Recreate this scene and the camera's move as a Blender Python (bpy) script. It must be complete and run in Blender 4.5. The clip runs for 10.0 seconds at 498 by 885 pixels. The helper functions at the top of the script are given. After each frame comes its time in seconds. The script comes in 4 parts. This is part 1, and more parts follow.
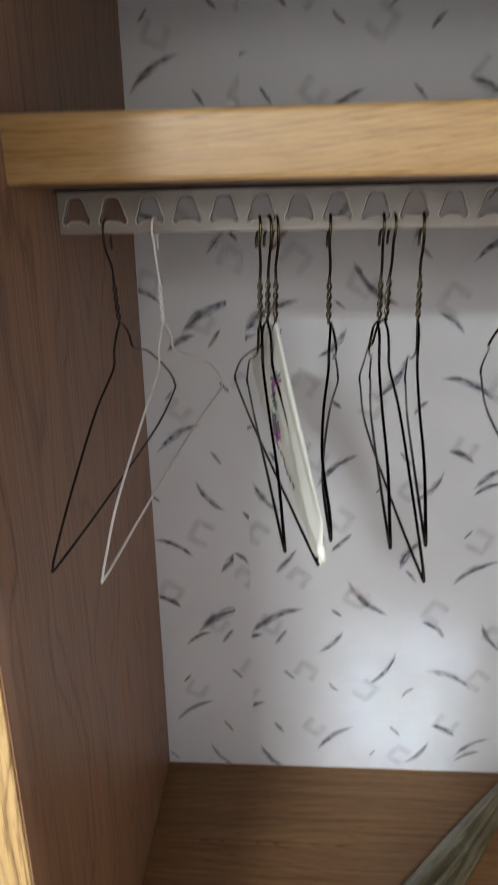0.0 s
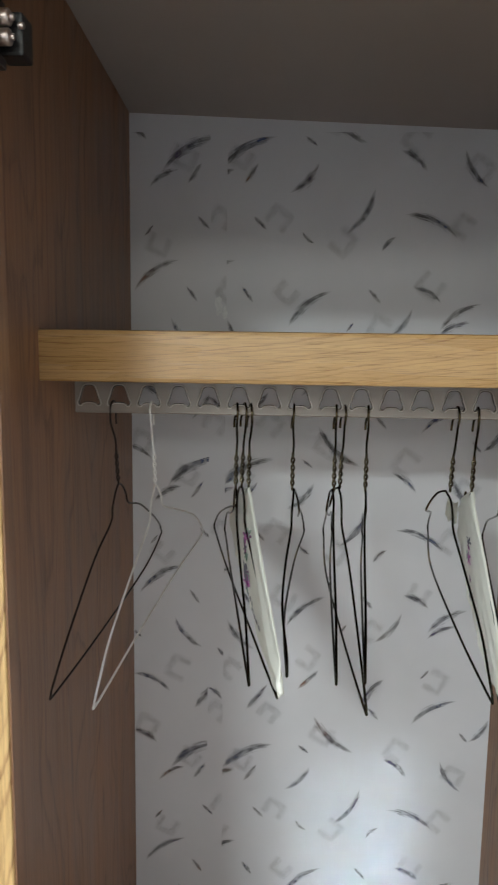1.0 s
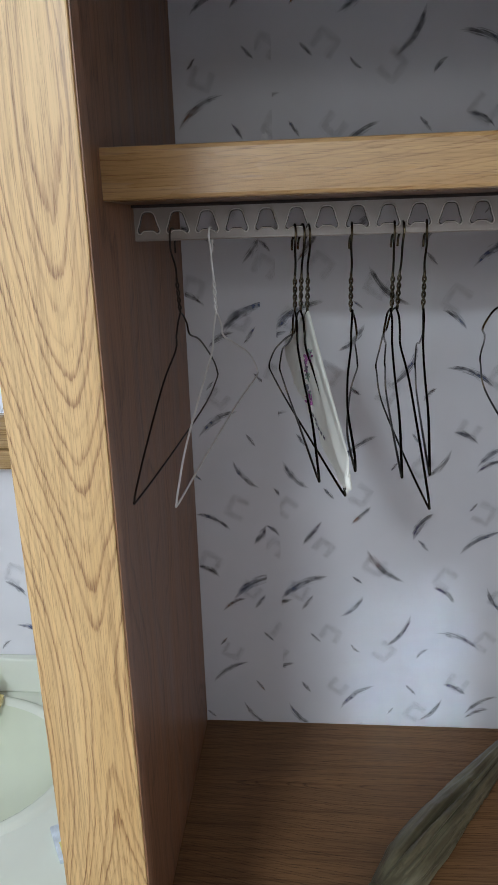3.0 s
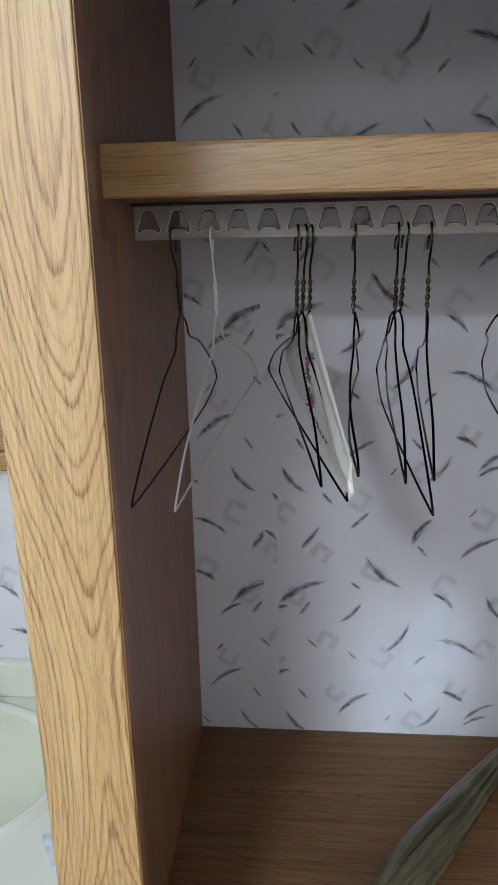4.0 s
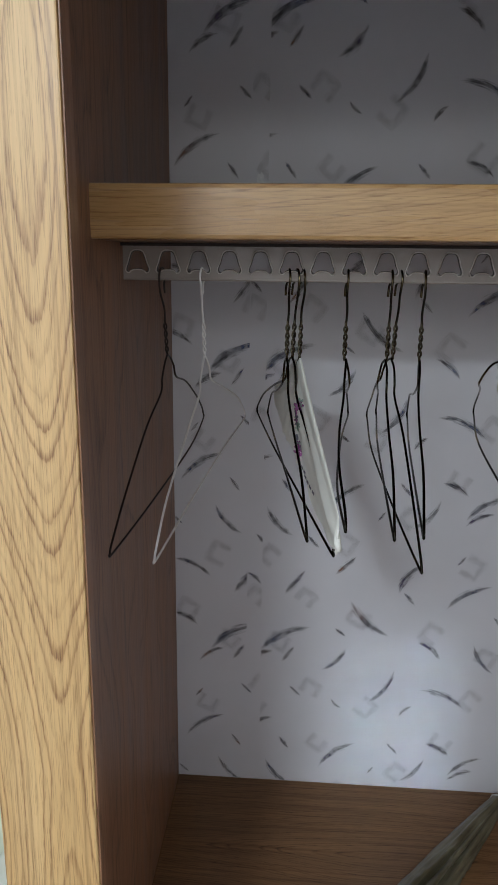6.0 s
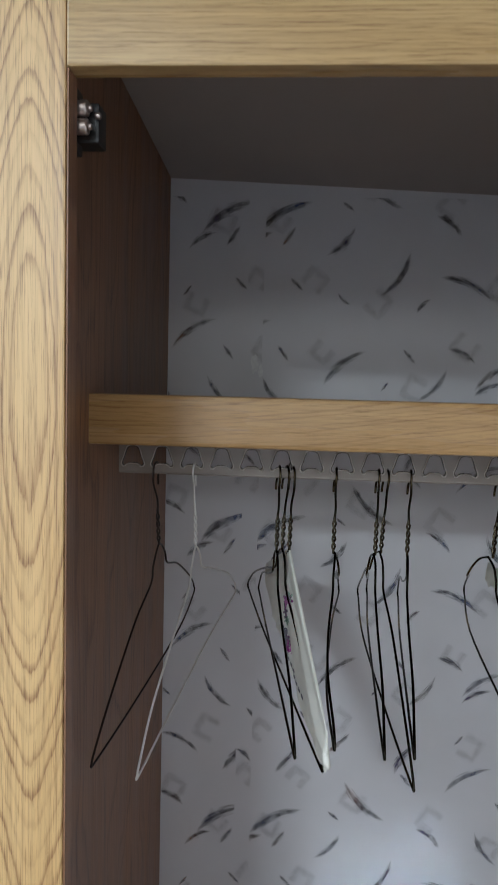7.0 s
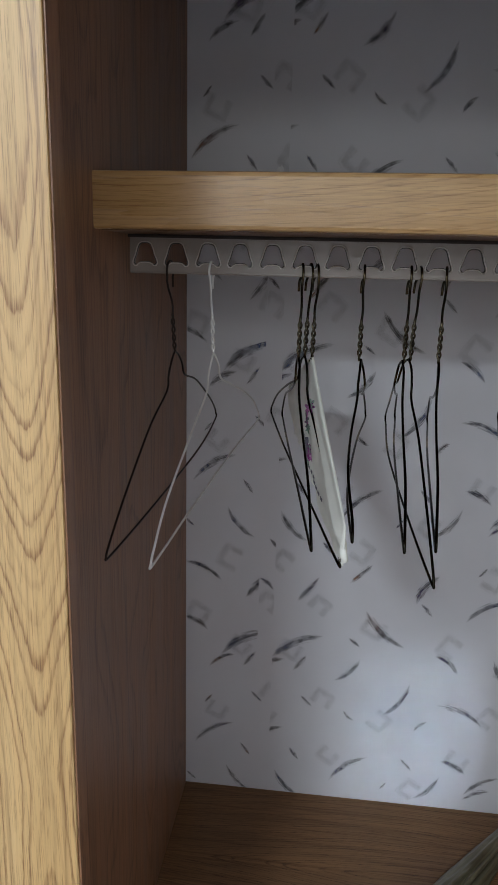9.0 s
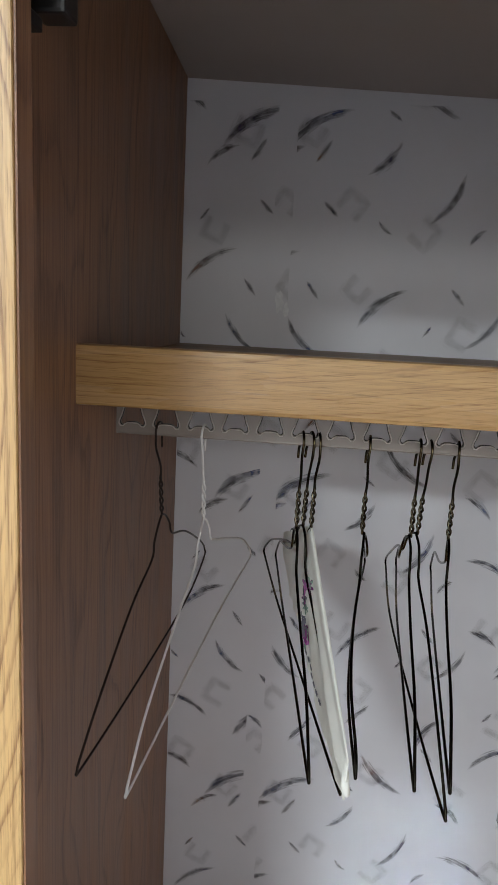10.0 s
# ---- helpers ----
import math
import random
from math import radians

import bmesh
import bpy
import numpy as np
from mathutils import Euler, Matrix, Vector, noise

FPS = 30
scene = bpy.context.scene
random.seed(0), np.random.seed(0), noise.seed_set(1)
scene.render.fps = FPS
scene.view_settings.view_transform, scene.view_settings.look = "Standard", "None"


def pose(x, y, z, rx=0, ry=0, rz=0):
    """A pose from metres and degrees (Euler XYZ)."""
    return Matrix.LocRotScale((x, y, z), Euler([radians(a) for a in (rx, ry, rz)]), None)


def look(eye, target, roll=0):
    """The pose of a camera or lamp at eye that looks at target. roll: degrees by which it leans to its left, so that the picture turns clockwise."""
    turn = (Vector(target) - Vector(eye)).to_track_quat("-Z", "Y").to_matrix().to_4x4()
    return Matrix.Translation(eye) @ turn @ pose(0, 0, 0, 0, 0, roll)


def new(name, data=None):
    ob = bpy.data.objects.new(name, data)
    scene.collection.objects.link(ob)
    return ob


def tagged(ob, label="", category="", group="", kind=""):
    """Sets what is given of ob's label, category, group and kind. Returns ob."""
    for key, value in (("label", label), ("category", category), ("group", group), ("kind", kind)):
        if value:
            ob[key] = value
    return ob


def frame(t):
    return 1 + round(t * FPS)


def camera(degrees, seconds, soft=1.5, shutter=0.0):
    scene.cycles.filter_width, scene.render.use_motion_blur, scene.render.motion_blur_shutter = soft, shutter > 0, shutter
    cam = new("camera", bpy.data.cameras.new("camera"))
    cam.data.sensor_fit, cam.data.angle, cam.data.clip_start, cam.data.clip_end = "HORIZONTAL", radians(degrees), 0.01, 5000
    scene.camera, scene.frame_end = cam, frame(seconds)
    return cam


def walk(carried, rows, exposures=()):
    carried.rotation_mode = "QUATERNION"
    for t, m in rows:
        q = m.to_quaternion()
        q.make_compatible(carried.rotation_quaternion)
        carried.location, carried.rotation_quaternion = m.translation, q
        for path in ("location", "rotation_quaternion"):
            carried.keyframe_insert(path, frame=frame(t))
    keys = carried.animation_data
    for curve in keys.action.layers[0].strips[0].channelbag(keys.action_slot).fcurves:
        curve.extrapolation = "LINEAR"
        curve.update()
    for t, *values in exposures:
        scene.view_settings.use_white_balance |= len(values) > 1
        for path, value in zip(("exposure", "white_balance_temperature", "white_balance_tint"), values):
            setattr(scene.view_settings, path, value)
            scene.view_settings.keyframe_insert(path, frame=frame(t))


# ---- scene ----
cam = camera(38.9, 10.0, 1.5, 0.25)
PATH = [
    (0, (0.22, 0.075, 1.67), (0.082, 1.967, 1.035), -1.2),
    (0.5, (0.243, 0.013, 1.728), (0.181, 1.989, 1.427), 0.5),
    (0.6, (0.248, 0.002, 1.735), (0.199, 1.983, 1.462), 0.7),
    (1, (0.236, -0.047, 1.73), (0.143, 1.931, 1.449), 0.8),
    (1.2, (0.223, -0.053, 1.72), (0.054, 1.9, 1.326), 0.4),
    (1.5, (0.202, -0.07, 1.682), (-0.037, 1.84, 1.139), -0.6),
    (1.8, (0.196, -0.077, 1.664), (-0.059, 1.815, 1.066), -1.1),
    (2, (0.213, -0.085, 1.648), (-0.019, 1.806, 1.041), -1.5),
    (2.5, (0.21, -0.098, 1.655), (0.022, 1.807, 1.076), -2.1),
    (4, (0.197, -0.081, 1.65), (0.031, 1.832, 1.09), -1.2),
    (4.5, (0.197, -0.092, 1.656), (0.042, 1.83, 1.123), -0.9),
    (5, (0.207, -0.102, 1.656), (0.061, 1.829, 1.157), -0.7),
    (5.2, (0.206, -0.099, 1.652), (0.068, 1.833, 1.154), -0.7),
    (6.3, (0.197, -0.043, 1.679), (0.058, 1.896, 1.211), 1.0),
    (6.5, (0.199, -0.045, 1.693), (0.057, 1.913, 1.309), 1.1),
    (7, (0.202, -0.05, 1.752), (0.07, 1.939, 1.591), 1.5),
    (7.2, (0.205, -0.056, 1.758), (0.091, 1.936, 1.617), 1.7),
    (7.5, (0.211, -0.054, 1.743), (0.101, 1.936, 1.58), 1.7),
    (7.7, (0.192, -0.031, 1.695), (0.077, 1.95, 1.445), 1.7),
    (8, (0.182, -0.001, 1.652), (0.033, 1.944, 1.209), 1.9),
    (8.5, (0.197, -0.008, 1.656), (-0.01, 1.927, 1.195), 1.3),
    (9, (0.218, -0.016, 1.659), (0.002, 1.911, 1.172), 1.4),
    (9.2, (0.216, -0.009, 1.691), (0.027, 1.93, 1.235), 1.5),
    (9.5, (0.211, 0.027, 1.76), (0.011, 1.983, 1.39), 2.3),
    (10, (0.198, 0.073, 1.778), (0.008, 2.027, 1.399), 2.9),
]
EXPOSURES = [(0.0, 0.27, 7100, 8), (0.5, 0.19, 7000, 4), (1.0, 0.19, 7000, 4), (1.5, -0.11, 6510, 7), (1.8, -0.42, 6510, 8), (2.0, -0.62, 6510, 9), (2.5, -0.26, 6410, 9), (4.0, -0.26, 6410, 9), (4.5, -0.26, 6360, 9), (5.0, -0.31, 6410, 9), (6.5, -0.36, 6560, 9), (7.0, -0.31, 6410, 7), (7.5, -0.16, 6410, 7), (8.0, -0.16, 6410, 8), (8.5, -0.36, 6510, 9), (9.0, -0.46, 6510, 9), (9.5, -0.08, 6740, 9), (10.0, 0.05, 6790, 9)]
walk(cam, [(t, look(eye, target, roll)) for t, eye, target, roll in PATH], EXPOSURES)

# ---- light ----
world = bpy.data.worlds.new("world")
scene.world = world
world.use_nodes = True
wn = world.node_tree.nodes
sky = wn.new("ShaderNodeTexSky")
sky.sky_type = "NISHITA"
sky.sun_disc = False
sky.sun_elevation, sky.sun_rotation = radians(40), radians(200)
wn["Background"].inputs["Strength"].default_value = 0.1
world.node_tree.links.new(sky.outputs["Color"], wn["Background"].inputs["Color"])


def area_light(name, where, target, sx, sy, watts, colour, spread=180):
    data = bpy.data.lights.new(name, "AREA")
    data.shape, data.size, data.size_y, data.energy, data.color = "RECTANGLE", sx, sy, watts, colour
    ob = new(name, data)
    data.spread = radians(spread)
    ob.matrix_world = look(where, target)
    return ob


area_light("skylight_daylight", (-0.30, -1.15, 2.37), (-0.30, -1.149, 0), 0.28, 0.28, 41.0, (0.79, 0.905, 0.985))
# fill added to brighten the washstand and upright, no opening known here
area_light("washstand_fill", (-0.72, -0.20, 2.37), (-0.72, -0.199, 0), 0.30, 0.30, 8.0, (0.80, 0.91, 1.0))
area_light("window_daylight", (0.35, -1.69, 2.20), (0.33, 0.0, 1.72), 0.66, 0.20, 5.3, (0.92, 0.96, 0.98))
# narrow beam added to lay the bright patch low on the back wall
area_light("wall_patch_beam", (0.51, -1.67, 1.96), (0.390, 1.074, 0.835), 0.19, 0.34, 0.135, (0.60, 0.77, 1.0), 3.6)


# ---- materials ----
def material(name):
    m = bpy.data.materials.new(name)
    m.use_nodes = True
    n = m.node_tree.nodes
    return m, n, m.node_tree.links, n["Principled BSDF"]


def node(n, kind, **values):
    x = n.new("ShaderNode" + kind)
    for k, v in values.items():
        x.inputs[k].default_value = v
    return x


def ramp(n, stops):
    r = n.new("ShaderNodeValToRGB")
    e = r.color_ramp.elements
    while len(e) < len(stops):
        e.new(0.5)
    for el, (p, c) in zip(e, stops):
        el.position, el.color = p, (*c, 1)
    return r


def mapped(n, links, scale, rot=(0, 0, 0), loc=(0, 0, 0)):
    tc = n.new("ShaderNodeTexCoord")
    mp = node(n, "Mapping", Scale=scale, Rotation=[radians(a) for a in rot], Location=loc)
    links.new(tc.outputs["Object"], mp.inputs["Vector"])
    return mp


def bump(n, links, height, bsdf, strength, distance=0.001):
    b = node(n, "Bump", Strength=strength, Distance=distance)
    links.new(height, b.inputs["Height"])
    links.new(b.outputs["Normal"], bsdf.inputs["Normal"])


def mixed(n, links, a, b, fac, mode="MIX"):
    x = n.new("ShaderNodeMix")
    x.data_type, x.blend_type = "RGBA", mode
    for src, i in ((fac, 0), (a, 6), (b, 7)):
        if isinstance(src, (int, float)):
            x.inputs[i].default_value = src
        elif isinstance(src, tuple):
            x.inputs[i].default_value = (*src, 1)
        else:
            links.new(src, x.inputs[i])
    return x.outputs[2]


def wood(name, light, mid, dark, axis, ring=55.0, tilt=3.0, centre=(0, 0, 0), rough=0.38, pore=0.5, sheen=0.5, warped=0.035, dive=0.0, swell=None, fleck_amount=0.55, fibre_amount=0.6, pointed=1.0, fine=0.0042, blunt=0.006):
    """Flat-sawn timber: growth rings round a tilted pith that runs along axis, with pores along the grain."""
    m, n, links, b = material(name)
    rot = {"Z": (0, 0, 0), "X": (0, -90, 0), "Y": (90, 0, 0)}[axis]
    turn = mapped(n, links, (1, 1, 1), rot)
    mp = node(n, "Mapping", Scale=(1, 1, 1), Rotation=(radians(tilt), radians(dive), 0), Location=centre)
    links.new(turn.outputs[0], mp.inputs["Vector"])

    def stretched(scale, detail=2.0, rough_=0.5):
        t = n.new("ShaderNodeTexNoise")
        t.inputs["Scale"].default_value = 1.0
        t.inputs["Detail"].default_value = detail
        t.inputs["Roughness"].default_value = rough_
        q = node(n, "Mapping", Scale=scale)
        links.new(turn.outputs[0], q.inputs["Vector"])
        links.new(q.outputs[0], t.inputs["Vector"])
        return t

    def shifted(vec, t, amount):
        add = n.new("ShaderNodeVectorMath")
        add.operation = "MULTIPLY_ADD"
        links.new(t.outputs["Color"], add.inputs[0])
        add.inputs[1].default_value = (amount, amount, 0.0)
        links.new(vec, add.inputs[2])
        return add.outputs[0]

    start = mp.outputs[0]
    if swell:
        # the pith bows towards and away from the cut face along the board: ovals, then arches
        cross, middle, near, far, depth = swell
        mean = 0.5 * (warped + 0.0060)
        sep = n.new("ShaderNodeSeparateXYZ")
        links.new(turn.outputs[0], sep.inputs[0])

        def sum_(op, x, k, c=0.0):
            q = n.new("ShaderNodeMath")
            q.operation = op
            links.new(x, q.inputs[0])
            if op == "MULTIPLY_ADD":
                q.inputs[1].default_value, q.inputs[2].default_value = k, c
            return q.outputs[0]

        turnings = math.pi / (far - near)
        phase = sum_("MULTIPLY_ADD", sep.outputs[2], turnings, -near * turnings)
        rise = sum_("MULTIPLY_ADD", sum_("COSINE", phase, 0), -depth / 2, depth / 2)
        offset = sum_("MULTIPLY_ADD", sep.outputs[cross], 1.0, -middle)
        # pointed arches: distance from the heart line, rounded off at the crown, plus the bow of the pith
        square = n.new("ShaderNodeMath")
        square.operation = "MULTIPLY"
        links.new(offset, square.inputs[0])
        links.new(offset, square.inputs[1])
        reach = sum_("SQRT", sum_("MULTIPLY_ADD", square.outputs[0], 1.0, blunt * blunt), 0)
        total = n.new("ShaderNodeMath")
        links.new(sum_("MULTIPLY_ADD", reach, pointed, -mean - blunt * pointed), total.inputs[0])
        links.new(rise, total.inputs[1])
        comb = n.new("ShaderNodeCombineXYZ")
        links.new(total.outputs[0], comb.inputs[0])
        comb.inputs[1].default_value = -mean
        links.new(sep.outputs[2], comb.inputs[2])
        start = comb.outputs[0]
    vec = shifted(start, stretched((8, 8, 2.6)), warped)
    vec = shifted(vec, stretched((90, 90, 16), 4.0, 0.65), fine)
    vec = shifted(vec, stretched((420, 420, 50), 2.0), 0.0018)
    wave = n.new("ShaderNodeTexWave")
    wave.wave_type, wave.rings_direction, wave.wave_profile = "RINGS", "Z", "SAW"
    wave.inputs["Scale"].default_value = ring
    wave.inputs["Distortion"].default_value = 0.0
    links.new(vec, wave.inputs["Vector"])
    late = ramp(n, [(0.0, (0.25, 0.25, 0.25)), (0.22, (0, 0, 0)), (0.60, (0.08, 0.08, 0.08)), (0.84, (0.85, 0.85, 0.85)), (0.93, (1, 1, 1)), (1.0, (0.3, 0.3, 0.3))])
    links.new(wave.outputs["Fac"], late.inputs[0])
    streak = stretched((1250, 1250, 32), 3.0, 0.65)
    pores = ramp(n, [(0.40, (1, 1, 1)), (0.60, (0.25, 0.25, 0.25))])
    links.new(streak.outputs["Fac"], pores.inputs[0])
    weight = mixed(n, links, late.outputs[0], pores.outputs[0], pore, "MULTIPLY")
    # good and poor years: some rings are bold, others hardly show
    years = n.new("ShaderNodeTexWave")
    years.wave_type, years.rings_direction, years.wave_profile = "RINGS", "Z", "SIN"
    years.inputs["Scale"].default_value = ring * 0.29
    years.inputs["Distortion"].default_value = 1.2
    links.new(vec, years.inputs["Vector"])
    bold = ramp(n, [(0.15, (0.28, 0.28, 0.28)), (0.70, (1, 1, 1))])
    links.new(years.outputs["Fac"], bold.inputs[0])
    weight = mixed(n, links, weight, bold.outputs[0], 1.0, "MULTIPLY")
    broad = stretched((26, 26, 2.2), 3.0)
    base = ramp(n, [(0.32, mid), (0.66, light)])
    links.new(broad.outputs["Fac"], base.inputs[0])
    c = mixed(n, links, base.outputs[0], dark, weight)
    fleck = ramp(n, [(0.33, (0.62, 0.56, 0.50)), (0.47, (1, 1, 1))])
    links.new(streak.outputs["Fac"], fleck.inputs[0])
    c = mixed(n, links, c, fleck.outputs[0], fleck_amount, "MULTIPLY")
    fibres = stretched((300, 300, 3.5), 4.0, 0.6)
    fibre = ramp(n, [(0.34, (0.60, 0.52, 0.45)), (0.50, (1, 1, 1)), (0.66, (1.14, 1.13, 1.10))])
    links.new(fibres.outputs["Fac"], fibre.inputs[0])
    c = mixed(n, links, c, fibre.outputs[0], fibre_amount, "MULTIPLY")
    links.new(c, b.inputs["Base Color"])
    rg = ramp(n, [(0.3, (rough - 0.06,) * 3), (0.7, (rough + 0.08,) * 3)])
    links.new(broad.outputs["Fac"], rg.inputs[0])
    links.new(rg.outputs[0], b.inputs["Roughness"])
    b.inputs["Specular IOR Level"].default_value = sheen
    bump(n, links, streak.outputs["Fac"], b, 0.14, 0.0006)
    return m


def plain(name, colour, rough=0.5, metal=0.0, vary=0.08, scale=20.0, bumpy=0.0):
    m, n, links, b = material(name)
    mp = mapped(n, links, (1, 1, 1))
    t = n.new("ShaderNodeTexNoise")
    t.inputs["Scale"].default_value = scale
    t.inputs["Detail"].default_value = 5.0
    links.new(mp.outputs[0], t.inputs["Vector"])
    lo = tuple(c * (1 - vary) for c in colour)
    hi = tuple(min(1, c * (1 + vary)) for c in colour)
    r = ramp(n, [(0.3, lo), (0.7, hi)])
    links.new(t.outputs["Fac"], r.inputs[0])
    links.new(r.outputs[0], b.inputs["Base Color"])
    b.inputs["Roughness"].default_value = rough
    b.inputs["Metallic"].default_value = metal
    if bumpy:
        bump(n, links, t.outputs["Fac"], b, bumpy)
    return m


OAK_STILE = wood("oak_stile", (0.660, 0.440, 0.205), (0.565, 0.350, 0.144), (0.270, 0.126, 0.042), "Z", ring=64, rough=0.44, sheen=0.85, warped=0.034, fine=0.0032, blunt=0.010, swell=(0, 0.028, 1.735, 1.255, 0.066), fleck_amount=0.95, fibre_amount=0.6)
OAK_RAIL = wood("oak_rail", (0.50, 0.335, 0.152), (0.43, 0.272, 0.115), (0.30, 0.175, 0.072), "X", ring=105, tilt=1.0, centre=(0.02, 0.03, 0.0), rough=0.28, warped=0.03, pore=0.8, fleck_amount=0.9, fibre_amount=0.4)
OAK_LIP = wood("oak_lip", (0.53, 0.325, 0.138), (0.46, 0.265, 0.105), (0.33, 0.165, 0.062), "X", ring=75, rough=0.26, warped=0.03, pore=0.7, swell=(0, -1.742, 0.060, 0.62, 0.055), blunt=0.008, fleck_amount=0.9, fibre_amount=0.35)
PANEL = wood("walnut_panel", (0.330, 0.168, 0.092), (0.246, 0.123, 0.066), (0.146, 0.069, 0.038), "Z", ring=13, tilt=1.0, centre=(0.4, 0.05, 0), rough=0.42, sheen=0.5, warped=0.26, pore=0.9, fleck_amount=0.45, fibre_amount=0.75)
PANEL_FLOOR = wood("walnut_floor", (0.252, 0.133, 0.058), (0.192, 0.099, 0.042), (0.086, 0.040, 0.017), "X", ring=95, rough=0.42, sheen=0.35, warped=0.026, pore=0.7, swell=(1, 0.912, 0.365, -0.12, 0.045), fine=0.003, pointed=0.8, fleck_amount=0.8, fibre_amount=0.85)
PAPER = plain("wallpaper", (0.745, 0.738, 0.768), 0.6, vary=0.03, scale=9, bumpy=0.02)
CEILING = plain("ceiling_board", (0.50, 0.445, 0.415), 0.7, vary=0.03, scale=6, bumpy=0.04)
# cream enamel toned down to carry the shade under the shelf lip
RAIL_PAINT = plain("shaded_enamel", (0.27, 0.225, 0.195), 0.35, vary=0.05, scale=30)
# paler enamel that paints the highlight on the hole rims
RIM_PAINT = plain("highlit_enamel", (0.52, 0.46, 0.41), 0.3, vary=0.08, scale=40)
WIRE = plain("bronze_wire", (0.11, 0.090, 0.058), 0.22, 1.0, vary=0.95, scale=16)


def glinting_wire():
    """Blackened wire, with brassy patches in its colour that stand for highlights."""
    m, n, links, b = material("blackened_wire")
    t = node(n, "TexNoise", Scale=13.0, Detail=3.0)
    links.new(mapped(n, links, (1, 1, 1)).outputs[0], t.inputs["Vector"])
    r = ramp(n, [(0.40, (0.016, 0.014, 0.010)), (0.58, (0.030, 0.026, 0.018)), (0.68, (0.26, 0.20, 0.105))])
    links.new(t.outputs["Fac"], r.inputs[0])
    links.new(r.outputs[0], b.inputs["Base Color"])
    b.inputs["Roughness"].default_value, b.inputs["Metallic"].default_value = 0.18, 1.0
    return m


WIRE_BODY = glinting_wire()
WIRE_DARK = plain("brown_wire", (0.035, 0.022, 0.016), 0.35, 0.5, vary=0.2, scale=60)
WIRE_WHITE = plain("white_wire", (0.86, 0.84, 0.82), 0.4, vary=0.06, scale=60)
WHITE_PAPER = plain("white_sleeve", (0.87, 0.86, 0.79), 0.5, vary=0.04, scale=40)
CULTURED = plain("cultured_marble", (0.76, 0.785, 0.685), 0.16, vary=0.03, scale=8)
BRASS = plain("brass", (0.70, 0.55, 0.28), 0.2, 1.0, vary=0.1)
BLACK = plain("black_plastic", (0.012, 0.011, 0.012), 0.4, vary=0.2)
STEEL = plain("dull_steel", (0.55, 0.47, 0.44), 0.35, 0.9, vary=0.15, scale=50)
# unseen floor, its tan chosen to bounce warm light into the wardrobe
CARPET = plain("room_floor", (0.28, 0.225, 0.175), 0.8, vary=0.15, scale=30, bumpy=0.1)


# ---- mesh helpers ----
def to_mesh(name, bm, mat, smooth=False):
    me = bpy.data.meshes.new(name)
    bm.normal_update()
    bm.to_mesh(me)
    bm.free()
    for m in (mat if isinstance(mat, (list, tuple)) else [mat]):
        me.materials.append(m)
    if smooth:
        for p in me.polygons:
            p.use_smooth = True
    return me


def part(name, bm, mat, parent=None, label="", smooth=False):
    ob = new(name, to_mesh(name, bm, mat, smooth))
    if parent is not None:
        ob.parent = parent
    if label:
        tagged(ob, label)
    return ob


def structure(ob, label):
    return tagged(ob, label, "", "", "structure")


def box(x0, x1, y0, y1, z0, z1, bevel=0.0, bm=None):
    b = bmesh.new()
    bmesh.ops.create_cube(b, size=1)
    for v in b.verts:
        v.co = Vector((x0 if v.co.x < 0 else x1, y0 if v.co.y < 0 else y1, z0 if v.co.z < 0 else z1))
    if bevel:
        bmesh.ops.bevel(b, geom=b.edges[:], offset=bevel, segments=2, profile=0.6, affect="EDGES")
    if bm is None:
        return b
    me = bpy.data.meshes.new("tmp")
    b.to_mesh(me)
    b.free()
    bm.from_mesh(me)
    bpy.data.meshes.remove(me)
    return bm


def tube(points, radius, sides=8, bm=None, closed=False):
    """A round wire along points; radius may be a number or a list."""
    bm = bm or bmesh.new()
    pts = [Vector(p) for p in points]
    rings = []
    ref = Vector((1, 0, 0))
    for i, p in enumerate(pts):
        a = pts[i - 1] if (i or closed) else p
        c = pts[(i + 1) % len(pts)] if (i < len(pts) - 1 or closed) else p
        d = (c - a).normalized()
        u = ref - d * ref.dot(d)
        if u.length < 0.1:
            u = Vector((0, 1, 0)) - d * d.y
        u.normalize()
        ref = u
        w = d.cross(u)
        r = radius[i] if isinstance(radius, (list, tuple)) else radius
        rings.append([bm.verts.new(p + (u * math.cos(k * 2 * math.pi / sides) + w * math.sin(k * 2 * math.pi / sides)) * r) for k in range(sides)])
    n = len(rings)
    for i in range(n if closed else n - 1):
        a, b = rings[i], rings[(i + 1) % n]
        for k in range(sides):
            bm.faces.new((a[k], a[(k + 1) % sides], b[(k + 1) % sides], b[k]))
    if not closed:
        bm.faces.new(rings[0][::-1])
        bm.faces.new(rings[-1])
    return bm


def smooth_path(points, steps=6):
    """Catmull-Rom through points."""
    p = [Vector(q) for q in points]
    p = [p[0] * 2 - p[1]] + p + [p[-1] * 2 - p[-2]]
    out = []
    for i in range(1, len(p) - 2):
        for s in range(steps):
            t = s / steps
            out.append(0.5 * (2 * p[i] + (p[i + 1] - p[i - 1]) * t + (2 * p[i - 1] - 5 * p[i] + 4 * p[i + 1] - p[i + 2]) * t * t + (3 * p[i] - p[i - 1] - 3 * p[i + 1] + p[i + 2]) * t ** 3))
    out.append(p[-2])
    return out


# ---- the room round the wardrobe ----
WALL_Y = 1.074
XL, XR, FRONT = -0.006, 0.592, 0.403
LEFT, RIGHT, BACK, TOP = -1.20, 0.95, -1.70, 2.35

